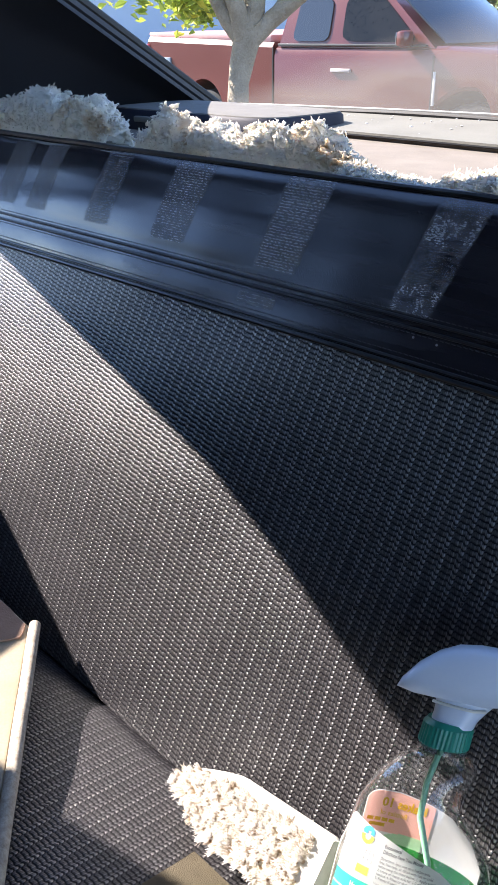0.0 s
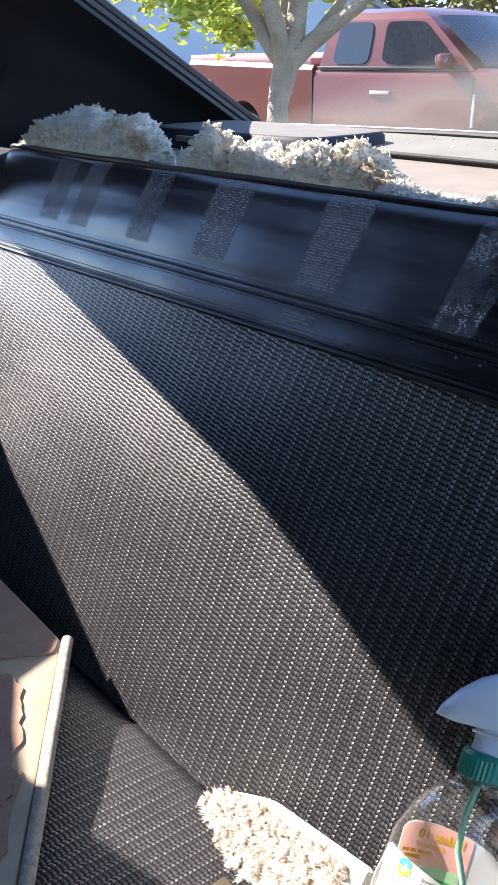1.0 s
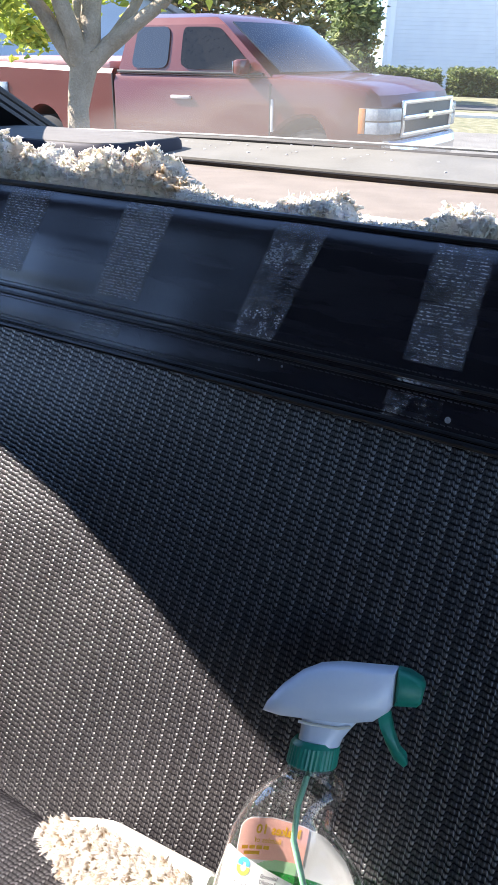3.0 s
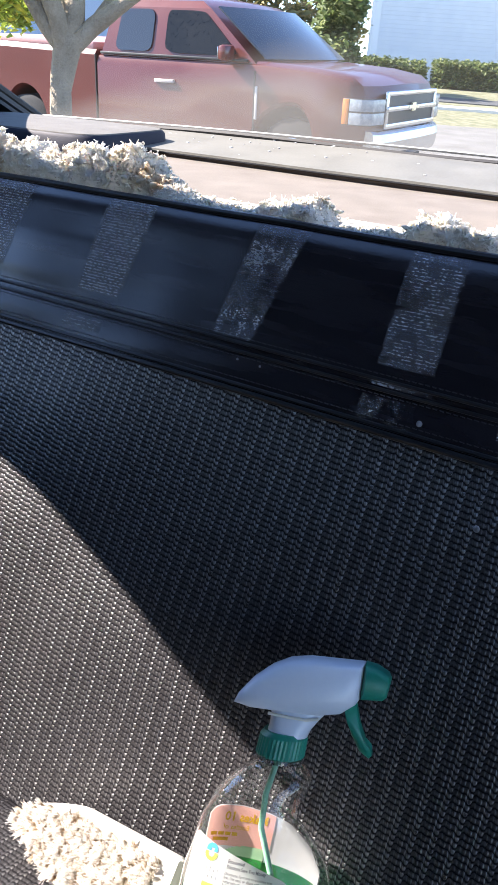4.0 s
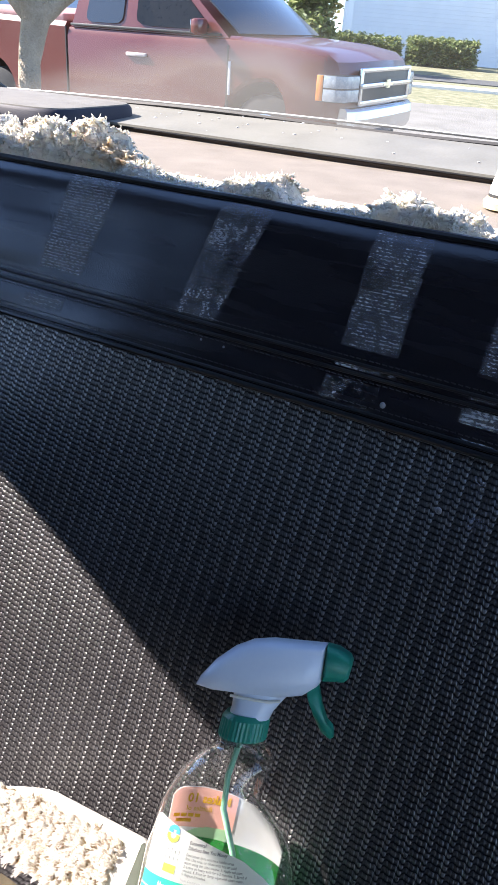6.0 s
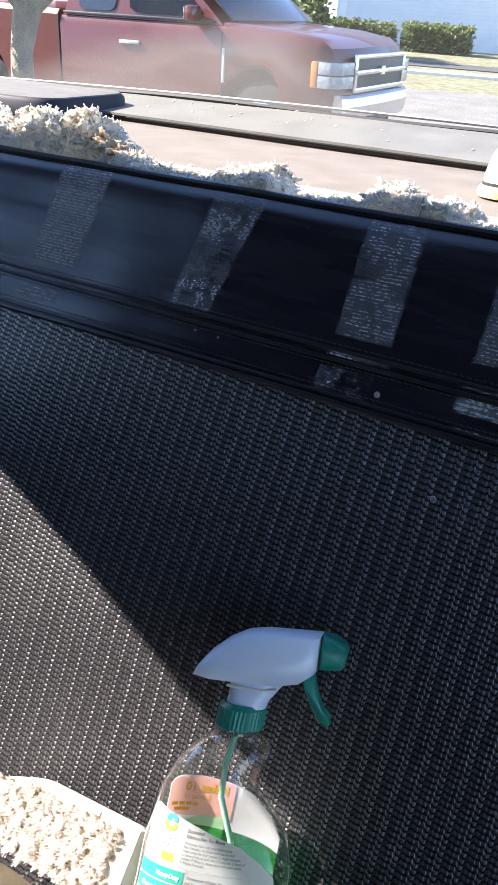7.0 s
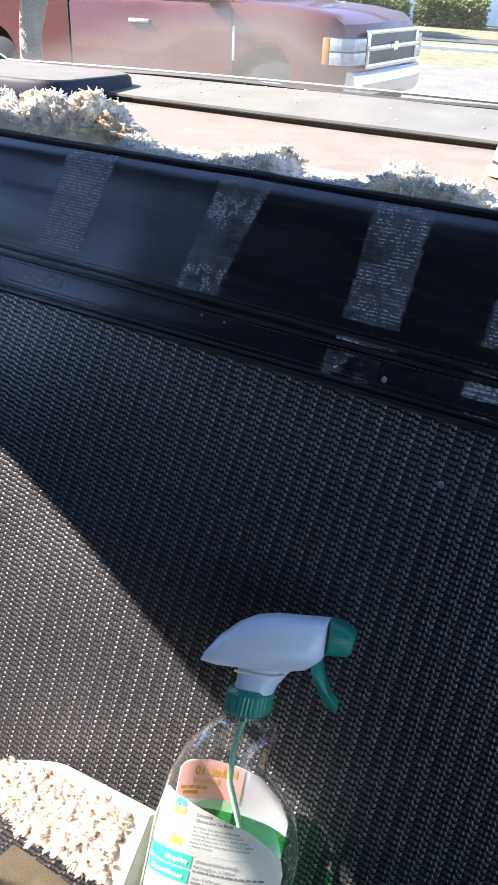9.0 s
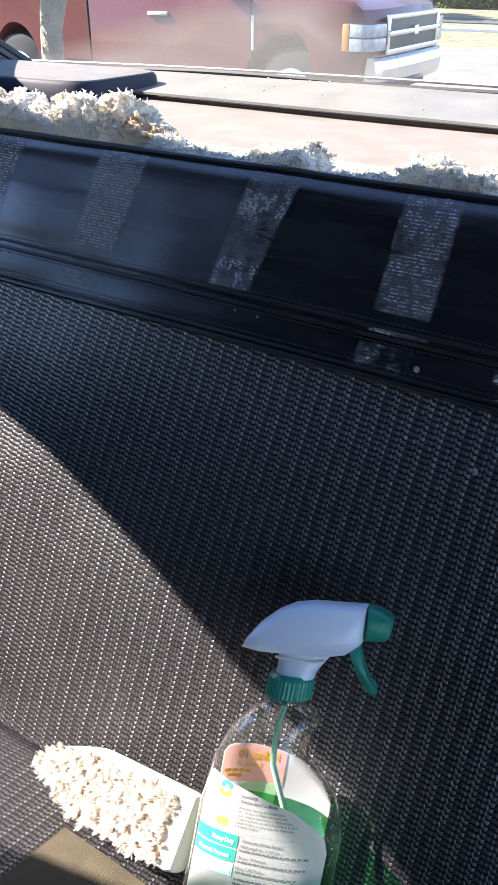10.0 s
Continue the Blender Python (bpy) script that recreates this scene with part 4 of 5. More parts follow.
part("label_panel", patch(lambda x, z: True, -0.0430, -0.0100, -0.1282, -0.1189, 0.0009), worn("pale_teal_print", (0.25, 0.50, 0.46), (0.32, 0.56, 0.52), 0.5), label)
part("label_text", lettering("Heavy-Duty", -0.030, -0.1040, 0.0050, 0.0013, bold=0.00012, narrow=0.72), ink_white, label)
part("label_text", lettering("Cleaning", -0.0245, -0.1254, 0.0046, 0.0013, bold=0.0001, narrow=0.80), ink_white, label)
part("label_text", lettering("General Purpose", -0.0395, -0.1147, 0.0046, 0.0013, bold=0.0001, narrow=0.80), ink_white, label)
part("label_mark", patch(lambda x, z: (x + 0.027) ** 2 + (z + 0.0648) ** 2 < 0.0042 ** 2 and z > -0.0662 and not (abs(x + 0.0265) < 0.0012 and z < -0.0640), -0.032, -0.022, -0.070, -0.060, 0.0009, step=0.0004), ink_blue, label)
part("label_mark", patch(lambda x, z: 0.0022 ** 2 < (x + 0.027) ** 2 + (z + 0.0680) ** 2 < 0.0046 ** 2 and z < -0.0670, -0.032, -0.022, -0.0735, -0.0665, 0.0009, step=0.0004), ink_lime, label)
faint = worn("faint_lilac_print", (0.60, 0.62, 0.68), (0.68, 0.70, 0.75), 0.5)
for x0, x1, z in ((-0.033, -0.020, -0.0790), (-0.034, -0.020, -0.0835)):
    part("label_print", bars([(x, x + 0.0018, z, 0.0028) for x in span(x0, x1 - 0.0018, 4)], 0.0009), faint, label)
part("label_print", bars([(-0.0290, -0.0200, -0.0925, 0.0055)], 0.0009), ink_lime, label)
BACKEDGE = [(-0.0415, -0.0570), (-0.0395, -0.0530), (-0.036, -0.0513), (-0.02, -0.0508), (0.002, -0.0533), (0.0183, -0.0576), (0.035, -0.0700), (0.046, -0.0870)]
rear = part("rear_label", sheet(BACKEDGE, -0.0415, 0.046, -0.180, -0.0010, True), M_LABEL, bottle, "white rear label seen through the bottle")
part("rear_print", sheet([(x, z - 0.0006) for x, z in BACKEDGE], -0.0412, 0.006, -0.0835, -0.0016, True, 30, 20), paper("salmon_print", (0.86, 0.46, 0.38), (0.92, 0.53, 0.45)), rear, "salmon pink printed panel")
part("rear_print", patch(lambda x, z: x < 0.002 and (x / 0.030 + 0.2) ** 2 + ((z + 0.100) / 0.0185) ** 2 < 1, -0.037, 0.026, -0.118, -0.081, -0.0021, True, 0.001), paper("pale_green_print", (0.36, 0.62, 0.36), (0.44, 0.70, 0.44)), rear, "pale green printed arc")
M_YELLOW = paper("yellow_print", (0.62, 0.40, 0.02), (0.70, 0.47, 0.03))
for txt, x, z, size, fine in (("Makes 10", 0.001, -0.0632, 0.0098, 0.00028), ("Bottles of", -0.012, -0.0700, 0.0056, 0.00005)):
    part("rear_text", lettering(txt, x, z, size, -0.0019, True, fine, 0.86), M_YELLOW, rear)
for x0, x1, z in ((-0.0385, -0.020, -0.0752), (-0.0365, -0.026, -0.0795)):
    bm = bmesh.new()
    for a in span(x0, x1 - 0.004, 3):
        bm.faces.new([bm.verts.new(on_body(x, zz, -0.0019, True)) for x, zz in ((a, z), (a + 0.004, z), (a + 0.004, z + 0.0028), (a, z + 0.0028))])
    part("rear_text", bm, M_YELLOW, rear)
# Lip under the head; its cream colour paints the warm glow there.
part("head_lip", tube([(x, y, 0.0305 + 0.0016 * (x > 0.018)) for x, y in [(-0.0135, -0.0098), (-0.006, -0.0112), (0.004, -0.0118), (0.014, -0.0114), (0.022, -0.0100)]], 0.0011, 8), worn("warm_glow_seam", (0.80, 0.76, 0.66), (0.86, 0.82, 0.72), 0.4), bottle, "moulding seam under the head, warm glow painted cream")
for ob in bottle.children_recursive:
    ob.data.transform(SKEW)

# ---- scrubbing brush ----
BR = pose(-0.0148, -0.2623, 0.4914, 0, 0, 7.7) @ pose(0, 0, 0, 41.2) @ pose(0, 0, 0, 0, -17.5)
brush = thing("scrub_brush", "cream plastic scrubbing brush with worn matted bristles, lying bristles up", "brush", BR)


def brush_half(x):
    f = (x + 0.083) / 0.163
    return 0.0285 * min(1.0, (max(f, 0.0) * 2.6 + 0.05) ** 0.5) * (1.0 if f < 0.97 else 0.93)


def brush_outline(z, inset):
    n = 30
    top = [(-0.083 + 0.163 * i / n, max(brush_half(-0.083 + 0.163 * i / n) - inset, 0.001), z) for i in range(n + 1)]
    return top + [(x, -y, z) for x, y, z in top[::-1]]


part("block", loft([brush_outline(z, d) for z, d in ((-0.020, 0.006), (-0.017, 0.002), (-0.012, 0.0), (-0.002, 0.0), (0.0, 0.0015))]), worn("cream_plastic", (0.76, 0.73, 0.63), (0.84, 0.81, 0.72), 0.45, 30, 300, 0.1), brush, "cream moulded brush block")
M_BRISTLE = Nodes("matted_bristle")
_g = M_BRISTLE.add("ShaderNodeNewGeometry").outputs["Random Per Island"]
_b = M_BRISTLE.coords()
_z = M_BRISTLE.add("ShaderNodeSeparateXYZ", Vector=_b).outputs[2]
_tip = M_BRISTLE.ramp(_g, [(0.0, (0.72, 0.66, 0.54)), (0.3, (0.84, 0.81, 0.75)), (0.92, (0.88, 0.87, 0.83)), (1.0, (0.42, 0.26, 0.12))])
_rust = M_BRISTLE.ramp(M_BRISTLE.noise(_b, 120.0, 3), [(0.35, (0.47, 0.41, 0.29)), (0.62, (0.36, 0.22, 0.10))])
_up = M_BRISTLE.math("MINIMUM", M_BRISTLE.math("MAXIMUM", M_BRISTLE.math("MULTIPLY", M_BRISTLE.math("SUBTRACT", _z, 0.0020), 260.0), 0.0), 1.0)
M_BRISTLE.set(Base_Color=M_BRISTLE.mix(_up, _rust, _tip), Roughness=0.7)
rnd = random.Random(21)
verts, faces = [], []
tufts = []
for ix in range(36):
    for iy in range(-7, 8):
        x = -0.0805 + ix * 0.0044 + rnd.uniform(-0.0012, 0.0012)
        y = iy * 0.0041 + (0.0020 if ix % 2 else 0) + rnd.uniform(-0.001, 0.001)
        if -brush_half(x) + 0.003 < y < brush_half(x) - 0.0085 + 0.006 * (x < -0.05) and x < 0.068:
            tufts.append((x, y))
for x, y in tufts:
    splay = Vector((rnd.gauss(0, 0.30), rnd.gauss(0, 0.30), 0))
    if x < -0.066:
        splay.x -= 0.9
    edge = y / 0.0285
    splay.y += 0.45 * edge
    tall = rnd.uniform(0.007, 0.0105)
    for _ in range(42):
        a, r = rnd.uniform(0, math.tau), 0.0014 * rnd.random() ** 0.6
        p0 = Vector((x + r * math.cos(a), y + r * math.sin(a), -0.001))
        d = (Vector((math.cos(a) * r * 105 + rnd.gauss(0, 0.12), math.sin(a) * r * 105 + rnd.gauss(0, 0.12), 1)) + splay).normalized()
        l = tall * rnd.uniform(0.75, 1.1)
        bend = Vector((rnd.gauss(0, 0.22), rnd.gauss(0, 0.22), -0.12)) * l * 0.6
        w = 0.00024
        base = len(verts)
        for q, ww in ((p0, w), (p0 + d * l * 0.55, w), (p0 + d * l + bend, w * 0.8)):
            for t in (0, 2.094, 4.189):
                verts.append((q.x + math.cos(t) * ww, q.y + math.sin(t) * ww, q.z))
        for s in (0, 3):
            for t in range(3):
                faces.append((base + s + t, base + s + (t + 1) % 3, base + s + 3 + (t + 1) % 3, base + s + 3 + t))
        faces.append((base + 6, base + 7, base + 8))
me = bpy.data.meshes.new("bristles")
me.from_pydata(verts, [], faces)
part("bristles", me, M_BRISTLE.mat, brush, "matted off-white bristles with rusty stains")

# ---- old padded panel lying on the cushion ----
panel = thing("padded_panel", "old padded panel with cracked tan vinyl over pale backing", "armrest panel", pose(0, 0, 0))
PA = [(-0.346, -0.246), (-0.067, -0.456), (-0.20, -0.66), (-0.60, -0.62), (-0.52, -0.238)]
M_TAN = worn("cracked_tan_vinyl", (0.25, 0.135, 0.085), (0.38, 0.24, 0.165), 0.6, 40, 500, 0.5)
part("pad", prism([(x, y) for x, y in PA], 2, 0.446, 0.4850, 0.004), worn("pale_backing", (0.34, 0.28, 0.19), (0.46, 0.39, 0.28), 0.6, 30, 400, 0.2), panel, "pale tan exposed backing")


# Rear scrap stops at the sun line: its brown also paints the shaded corner.
SCRAP_REAR = [(-0.346, -0.250), (-0.332, -0.266), (-0.342, -0.281), (-0.357, -0.309), (-0.50, -0.34), (-0.515, -0.242)]
SCRAP_MID = [(-0.334, -0.321), (-0.320, -0.311), (-0.295, -0.316), (-0.245, -0.348), (-0.230, -0.364), (-0.208, -0.372), (-0.200, -0.377), (-0.187, -0.396), (-0.26, -0.47), (-0.42, -0.42)]
SCRAP_FRONT = [(-0.210, -0.362), (-0.180, -0.388), (-0.078, -0.464), (-0.20, -0.64), (-0.30, -0.60), (-0.182, -0.399), (-0.194, -0.378)]


def torn(poly, z, seed, amp=0.004):
    pts = []
    for i, p in enumerate(poly):
        q = poly[(i + 1) % len(poly)]
        for k in range(10):
            f = k / 10
            v = Vector((p[0] + (q[0] - p[0]) * f, p[1] + (q[1] - p[1]) * f, 0))
            pts.append((v.x + amp * noise.noise(v * 60 + Vector((seed, 0, 0))), v.y + amp * noise.noise(v * 60 + Vector((0, seed, 0)))))
    return prism(pts, 2, z, z + 0.0022)


part("vinyl_scrap", torn(SCRAP_REAR, 0.4853, 2, 0.003), M_TAN, panel, "tan vinyl cover, cracked", smooth=False)
part("vinyl_scrap", torn(SCRAP_MID, 0.4853, 5, 0.006), M_TAN, panel, "tan vinyl cover, cracked", smooth=False)
part("vinyl_scrap", torn(SCRAP_FRONT, 0.4853, 9, 0.006), M_TAN, panel, "tan vinyl cover, cracked", smooth=False)
pa, pb = Vector((-0.349, -0.2445, 0.482)), Vector((-0.062, -0.4585, 0.482))
part("edge_piping", tube([pa.lerp(pb, f) + Vector((0.0035, 0.0045, 0.0008 * math.sin(f * 20))) for f in span(0, 1, 24)], 0.0062, 12), worn("speckled_cream_piping", (0.26, 0.21, 0.155), (0.55, 0.50, 0.41), 0.8, 200, 900, 0.6), panel, "dirty cream edge piping")

# ---- tan carpet scrap under the brush ----
rag = slab([[Vector((x, y, cushion_z(x, y) + 0.003 + 0.002 * noise.noise(Vector((x * 30, y * 30, 3))))) for y in span(-0.40, -0.285, 14)] for x in span(-0.045, 0.055, 14)], 0.004)
tagged(part("carpet_scrap", rag, worn("olive_tan_pile", (0.075, 0.06, 0.033), (0.13, 0.105, 0.065), 0.95, 60, 1500, 0.9, 0.002)), "olive-tan scrap of carpet on the cushion", "carpet scrap")

# ---- outside: ground ----
def ground_z(x, y):
    """Level by the car, rising gently beyond the pickup to the lawn and the houses."""
    q = -0.45 * x + 0.89 * y
    return float(np.interp(q, (-60, 7.2, 8.9, 15.0, 19.0, 26, 45, 300), (0, 0, 0.11, 0.72, 0.98, 1.45, 1.9, 3.0)))


M_GROUND = Nodes("ground")
_p = M_GROUND.coords()
_s = M_GROUND.add("ShaderNodeSeparateXYZ", Vector=_p)
_q = M_GROUND.math("ADD", M_GROUND.math("MULTIPLY", _s.outputs[0], -0.45), M_GROUND.math("MULTIPLY", _s.outputs[1], 0.89))
_q = M_GROUND.math("ADD", _q, M_GROUND.math("MULTIPLY", M_GROUND.noise(_p, 1.5, 3), 0.5))
_grass = M_GROUND.ramp(M_GROUND.noise(_p, 6.0, 6), [(0.3, (0.11, 0.115, 0.055)), (0.55, (0.20, 0.19, 0.11)), (0.75, (0.31, 0.28, 0.18))])
_conc = M_GROUND.ramp(M_GROUND.noise(_p, 2.5, 6), [(0.3, (0.155, 0.146, 0.130)), (0.7, (0.215, 0.204, 0.184))])
_lawn = M_GROUND.math("GREATER_THAN", _q, 14.6)
# Unseen ground near the car is kept dark to cut warm bounce light.
_near = M_GROUND.math("LESS_THAN", _q, 5.0)
_dull = M_GROUND.ramp(M_GROUND.noise(_p, 3.0, 6), [(0.3, (0.045, 0.045, 0.045)), (0.7, (0.075, 0.073, 0.07))])
M_GROUND.set(Base_Color=M_GROUND.mix(_near, M_GROUND.mix(_lawn, _conc, _grass), _dull), Roughness=0.95)
M_GROUND.bump(M_GROUND.noise(_p, 40.0, 4), 0.5, 0.03)
gyy = [-200, -60, -20, -8, 0, 3, 6, 8] + span(9, 40, 40) + [50, 70, 100, 160, 300]
gxx = sorted(set([round(v, 3) for v in list(span(-60, 30, 90)) + [-300, -200, -120, 60, 120, 250]]))
tagged(part("ground", slab([[Vector((x, y, ground_z(x, y))) for y in gyy] for x in gxx], 0), M_GROUND.mat), "pale concrete drive and dry lawn rising to the houses", "ground", kind="structure")


def along(q, r):
    """A place q metres out towards the lawn and r metres to the right of that line."""
    return Vector((-0.45 * q + 0.89 * r, 0.89 * q + 0.45 * r, 0))


def strip(q0, q1, r0, r1, lift, name, mat, label, cat):
    bm = slab([[along(q, r) + Vector((0, 0, ground_z(*along(q, r).xy) + lift)) for q in span(q0, q1, 3)] for r in span(r0, r1, 50)], -0.08)
    return tagged(part(name, bm, mat), label, cat, kind="structure")


M_CONC = worn("pale_concrete", (0.52, 0.50, 0.46), (0.64, 0.62, 0.58), 0.9, 2, 60, 0.3)
strip(17.2, 17.75, -30, 30, 0.05, "path", M_CONC, "pale concrete path across the lawn", "path")
strip(19.2, 20.6, -30, 30, 0.02, "road", worn("grey_asphalt", (0.05, 0.05, 0.05), (0.09, 0.09, 0.09), 0.9, 2, 60, 0.3), "narrow strip of grey asphalt", "road")

# ---- pickup ----
M_RED = worn("dark_red_car_paint", (0.082, 0.013, 0.009), (0.105, 0.017, 0.012), 0.32, 1.5, 80, 0, spec=0.35, coat=0.45)
M_DGLASS = Nodes("dark_car_glass").set(Base_Color=col(0.016, 0.021, 0.028), Roughness=0.16, Coat_Weight=0.3, Coat_Roughness=0.10).mat
M_CABGLASS = worn("see_through_cab_glass", (0.004, 0.005, 0.006), (0.010, 0.011, 0.012), 0.2, spec=0.2, bump=0)
M_CHROME = worn("chrome", (0.50, 0.51, 0.53), (0.62, 0.63, 0.65), 0.22, 6, 90, 0.02, metal=1.0)
M_BLACKP = worn("black_plastic", (0.012, 0.012, 0.013), (0.025, 0.025, 0.025), 0.5)
M_LAMP = worn("lamp_lens", (0.13, 0.16, 0.19), (0.30, 0.34, 0.38), 0.2, 14, 60, 0.3, 0.01, spec=0.5, coat=0.3)
M_AMBER = worn("amber_lens", (0.50, 0.15, 0.02), (0.60, 0.20, 0.03), 0.25, coat=0.3)
M_TYRE = worn("tyre_rubber", (0.012, 0.012, 0.012), (0.03, 0.03, 0.03), 0.85)
# local frame: x from the front bumper backwards, y from the near flank inwards, z up
TRUCK = Matrix.Translation((-2.8607, 6.6063, 0)) @ Matrix(((-0.9976, -0.0680, 0, 0), (-0.0680, 0.9976, 0, 0), (0, 0, 1, 0), (0, 0, 0, 1))) @ pose(0, 0, 0, 3.2)
truck = thing("pickup_truck", "dark red extended-cab pickup truck with chrome grille, parked beside the drive", "pickup truck", TRUCK)
WID = 1.95


def arch(x, r, z):
    """The round wheel opening, from its rear foot over the top to its front foot."""
    return [(x + r * math.cos(radians(a)), z + r * math.sin(radians(a))) for a in range(12, 169, 12)]


def body_sections():
    secs = []
    for y, inset, nose in ((0.0, 0.10, 0.34), (0.03, 0.03, 0.27), (0.10, 0.0, 0.18), (0.34, 0.0, 0.06), (WID / 2, -0.012, 0.0), (WID - 0.34, 0.0, 0.06), (WID - 0.10, 0.0, 0.18), (WID - 0.03, 0.03, 0.27), (WID, 0.10, 0.34)):
        secs.append([(x + (nose if x < 0.3 else 0), y, z - (inset if z > 0.9 else -inset * 0.5)) for x, z in ((0.16, 0.50), (0.10, 0.78), (0.12, 0.99), (0.20, 1.09), (0.55, 1.155), (1.10, 1.205), (1.80, 1.240), (3.74, 1.240), (3.74, 0.48), (2.02, 0.48), *arch(1.50, 0.41, 0.46), (1.0, 0.50))])
    return secs


part("front_body", loft(body_sections()), M_RED, truck, "dark red bonnet, wings and doors", angle=26)
cab = []
for z, x0, x1, iy in ((1.22, 1.88, 3.72, 0.045), (1.26, 1.92, 3.70, 0.05), (1.67, 2.36, 3.60, 0.16), (1.735, 2.47, 3.52, 0.22), (1.775, 2.66, 3.36, 0.36)):
    cab.append([(x0, iy, z), (x0 - 0.10, WID / 2, z + 0.004), (x0, WID - iy, z), (x1, WID - iy, z), (x1, iy, z)])
part("cab", loft(cab), M_RED, truck, "dark red cab", angle=25)


def cab_side(u, v):
    """On the near flank of the cab: u along, v from belt to roof."""
    return Vector((u, 0.049 + 0.110 * v - 0.014, 1.262 + 0.405 * v))


def side_pane(corners, off=0.0):
    bm = bmesh.new()
    soft = []
    for i, q in enumerate(corners):
        q, a, b = Vector(q), Vector(corners[i - 1]), Vector(corners[(i + 1) % len(corners)])
        for f in (0.0, 0.33, 0.67, 1.0):
            soft.append(((q + (a - q) * 0.22) * (1 - f) ** 2 + q * 2 * f * (1 - f) + (q + (b - q) * 0.22) * f * f)[:])
    corners = soft
    pts = [cab_side(u, v) + Vector((0, -off, 0)) for u, v in corners]
    a = [bm.verts.new(p) for p in pts]
    b = [bm.verts.new(p + Vector((0, 0.02, 0))) for p in pts]
    bm.faces.new(a)
    bm.faces.new(b[::-1])
    for i in range(len(a)):
        j = (i + 1) % len(a)
        bm.faces.new((a[i], b[i], b[j], a[j]))
    return bm


part("door_window", side_pane([(2.03, 0.03), (2.765, 0.03), (2.78, 0.96), (2.50, 0.96), (2.40, 0.93), (2.24, 0.55)]), M_CABGLASS, truck, "dark side window")
part("rear_quarter_window", side_pane([(2.955, 0.03), (3.50, 0.03), (3.455, 0.88), (3.40, 0.96), (2.965, 0.97)]), M_DGLASS, truck, "dark quarter window")
ws = []
for f in span(0, 1, 6):
    y0, y1 = 0.10 + 0.09 * f, WID - 0.10 - 0.09 * f
    ws.append([Vector((1.865 + 0.495 * f - 0.10 * (1 - (2 * (y - WID / 2) / (y1 - y0)) ** 2) - 0.045, y, 1.255 + 0.43 * f)) for y in span(y0, y1, 10)])
part("windscreen", slab(ws, 0.012), M_DGLASS, truck, "windscreen reflecting the sky")
part("bed", loft([[(x, y, z - (i if z > 1 else -i * 0.4)) for x, z in ((3.80, 0.55), (3.80, 1.265), (6.24, 1.315), (6.28, 1.26), (6.28, 0.60), (5.56, 0.60), *arch(5.10, 0.41, 0.46), (4.62, 0.55))] for y, i in ((0.02, 0.05), (0.06, 0.0), (WID - 0.06, 0.0), (WID - 0.02, 0.05))]), M_RED, truck, "dark red cargo bed", angle=30)
part("bed_cover", prism([(3.86, 1.262), (6.26, 1.312), (6.27, 1.36), (5.2, 1.375), (3.86, 1.335)], 1, 0.06, WID - 0.06, 0.02), worn("faded_pink_cover", (0.50, 0.24, 0.22), (0.58, 0.32, 0.29), 0.5, 3, 90, 0.05), truck, "faded pinkish bed cover")
part("tail_lamp", box(6.20, -0.005, 0.98, 6.30, 0.10, 1.24, 0.02), worn("red_lens", (0.30, 0.02, 0.02), (0.36, 0.03, 0.03), 0.2, coat=1.0), truck, "red tail lamp")
part("fuel_flap", box(5.75, 0.0, 0.98, 5.92, 0.03, 1.10, 0.01), M_LAMP, truck, "pale flap on the flank")
for x0, h0, h1 in ((3.765, 0.60, 1.28), (1.86, 0.60, 1.22)):
    part("panel_gap", box(x0, -0.004, h0, x0 + 0.014, 0.02, h1 - 0.06), M_BLACKP, truck, "dark gap between panels")
part("belt_moulding", box(1.95, 0.010, 1.232, 3.70, 0.05, 1.254, 0.006), M_BLACKP, truck, "black belt moulding")
for x0 in (2.62,):
    part("door_handle", box(x0, -0.028, 1.000, x0 + 0.24, 0.02, 1.035, 0.01), worn("satin_metal", (0.34, 0.30, 0.29), (0.42, 0.38, 0.37), 0.4), truck, "satin door handle")
mirror = part("door_mirror", box(2.06, -0.15, 1.235, 2.14, 0.03, 1.37, 0.03), M_RED, truck, "dark red door mirror")
part("mirror_glass", box(2.138, -0.138, 1.25, 2.144, 0.0, 1.355, 0.004), M_CHROME, mirror)
part("door_mirror", box(2.06, WID - 0.02, 1.235, 2.14, WID + 0.15, 1.37, 0.03), M_BLACKP, truck, "black door mirror")
# Pale strip painted in for a glint along the door's shut line.
part("edge_guard", box(1.835, -0.012, 0.74, 1.858, 0.01, 1.03, 0.004), worn("glint_white", (0.48, 0.47, 0.46), (0.60, 0.59, 0.58), 0.3), truck, "pale strip painted in for a glint on the door edge")
for far in (False, True):
    def plan(pts):
        return [(x, WID - y if far else y) for x, y in pts]

    lamp = part("headlamp", prism(plan([(0.62, -0.006), (0.30, -0.006), (0.15, 0.08), (0.085, 0.30), (0.20, 0.32), (0.62, 0.06)]), 2, 0.765, 0.99, 0.008), M_BLACKP, truck, "stacked headlamp")
    for z0, z1 in ((0.772, 0.872), (0.884, 0.984)):
        part("lens", prism(plan([(0.50, -0.012), (0.29, -0.010), (0.14, 0.08), (0.075, 0.29), (0.12, 0.30), (0.50, 0.05)]), 2, z0, z1, 0.006), M_LAMP, lamp, "clear lens")
    part("marker", prism(plan([(0.62, -0.013), (0.51, -0.013), (0.51, 0.05), (0.62, 0.05)]), 2, 0.772, 0.984, 0.006), M_AMBER, lamp, "amber marker lens")
grille = part("grille", box(0.085, 0.34, 0.74, 0.16, WID - 0.34, 1.04, 0.02), M_BLACKP, truck, "black grille mesh")
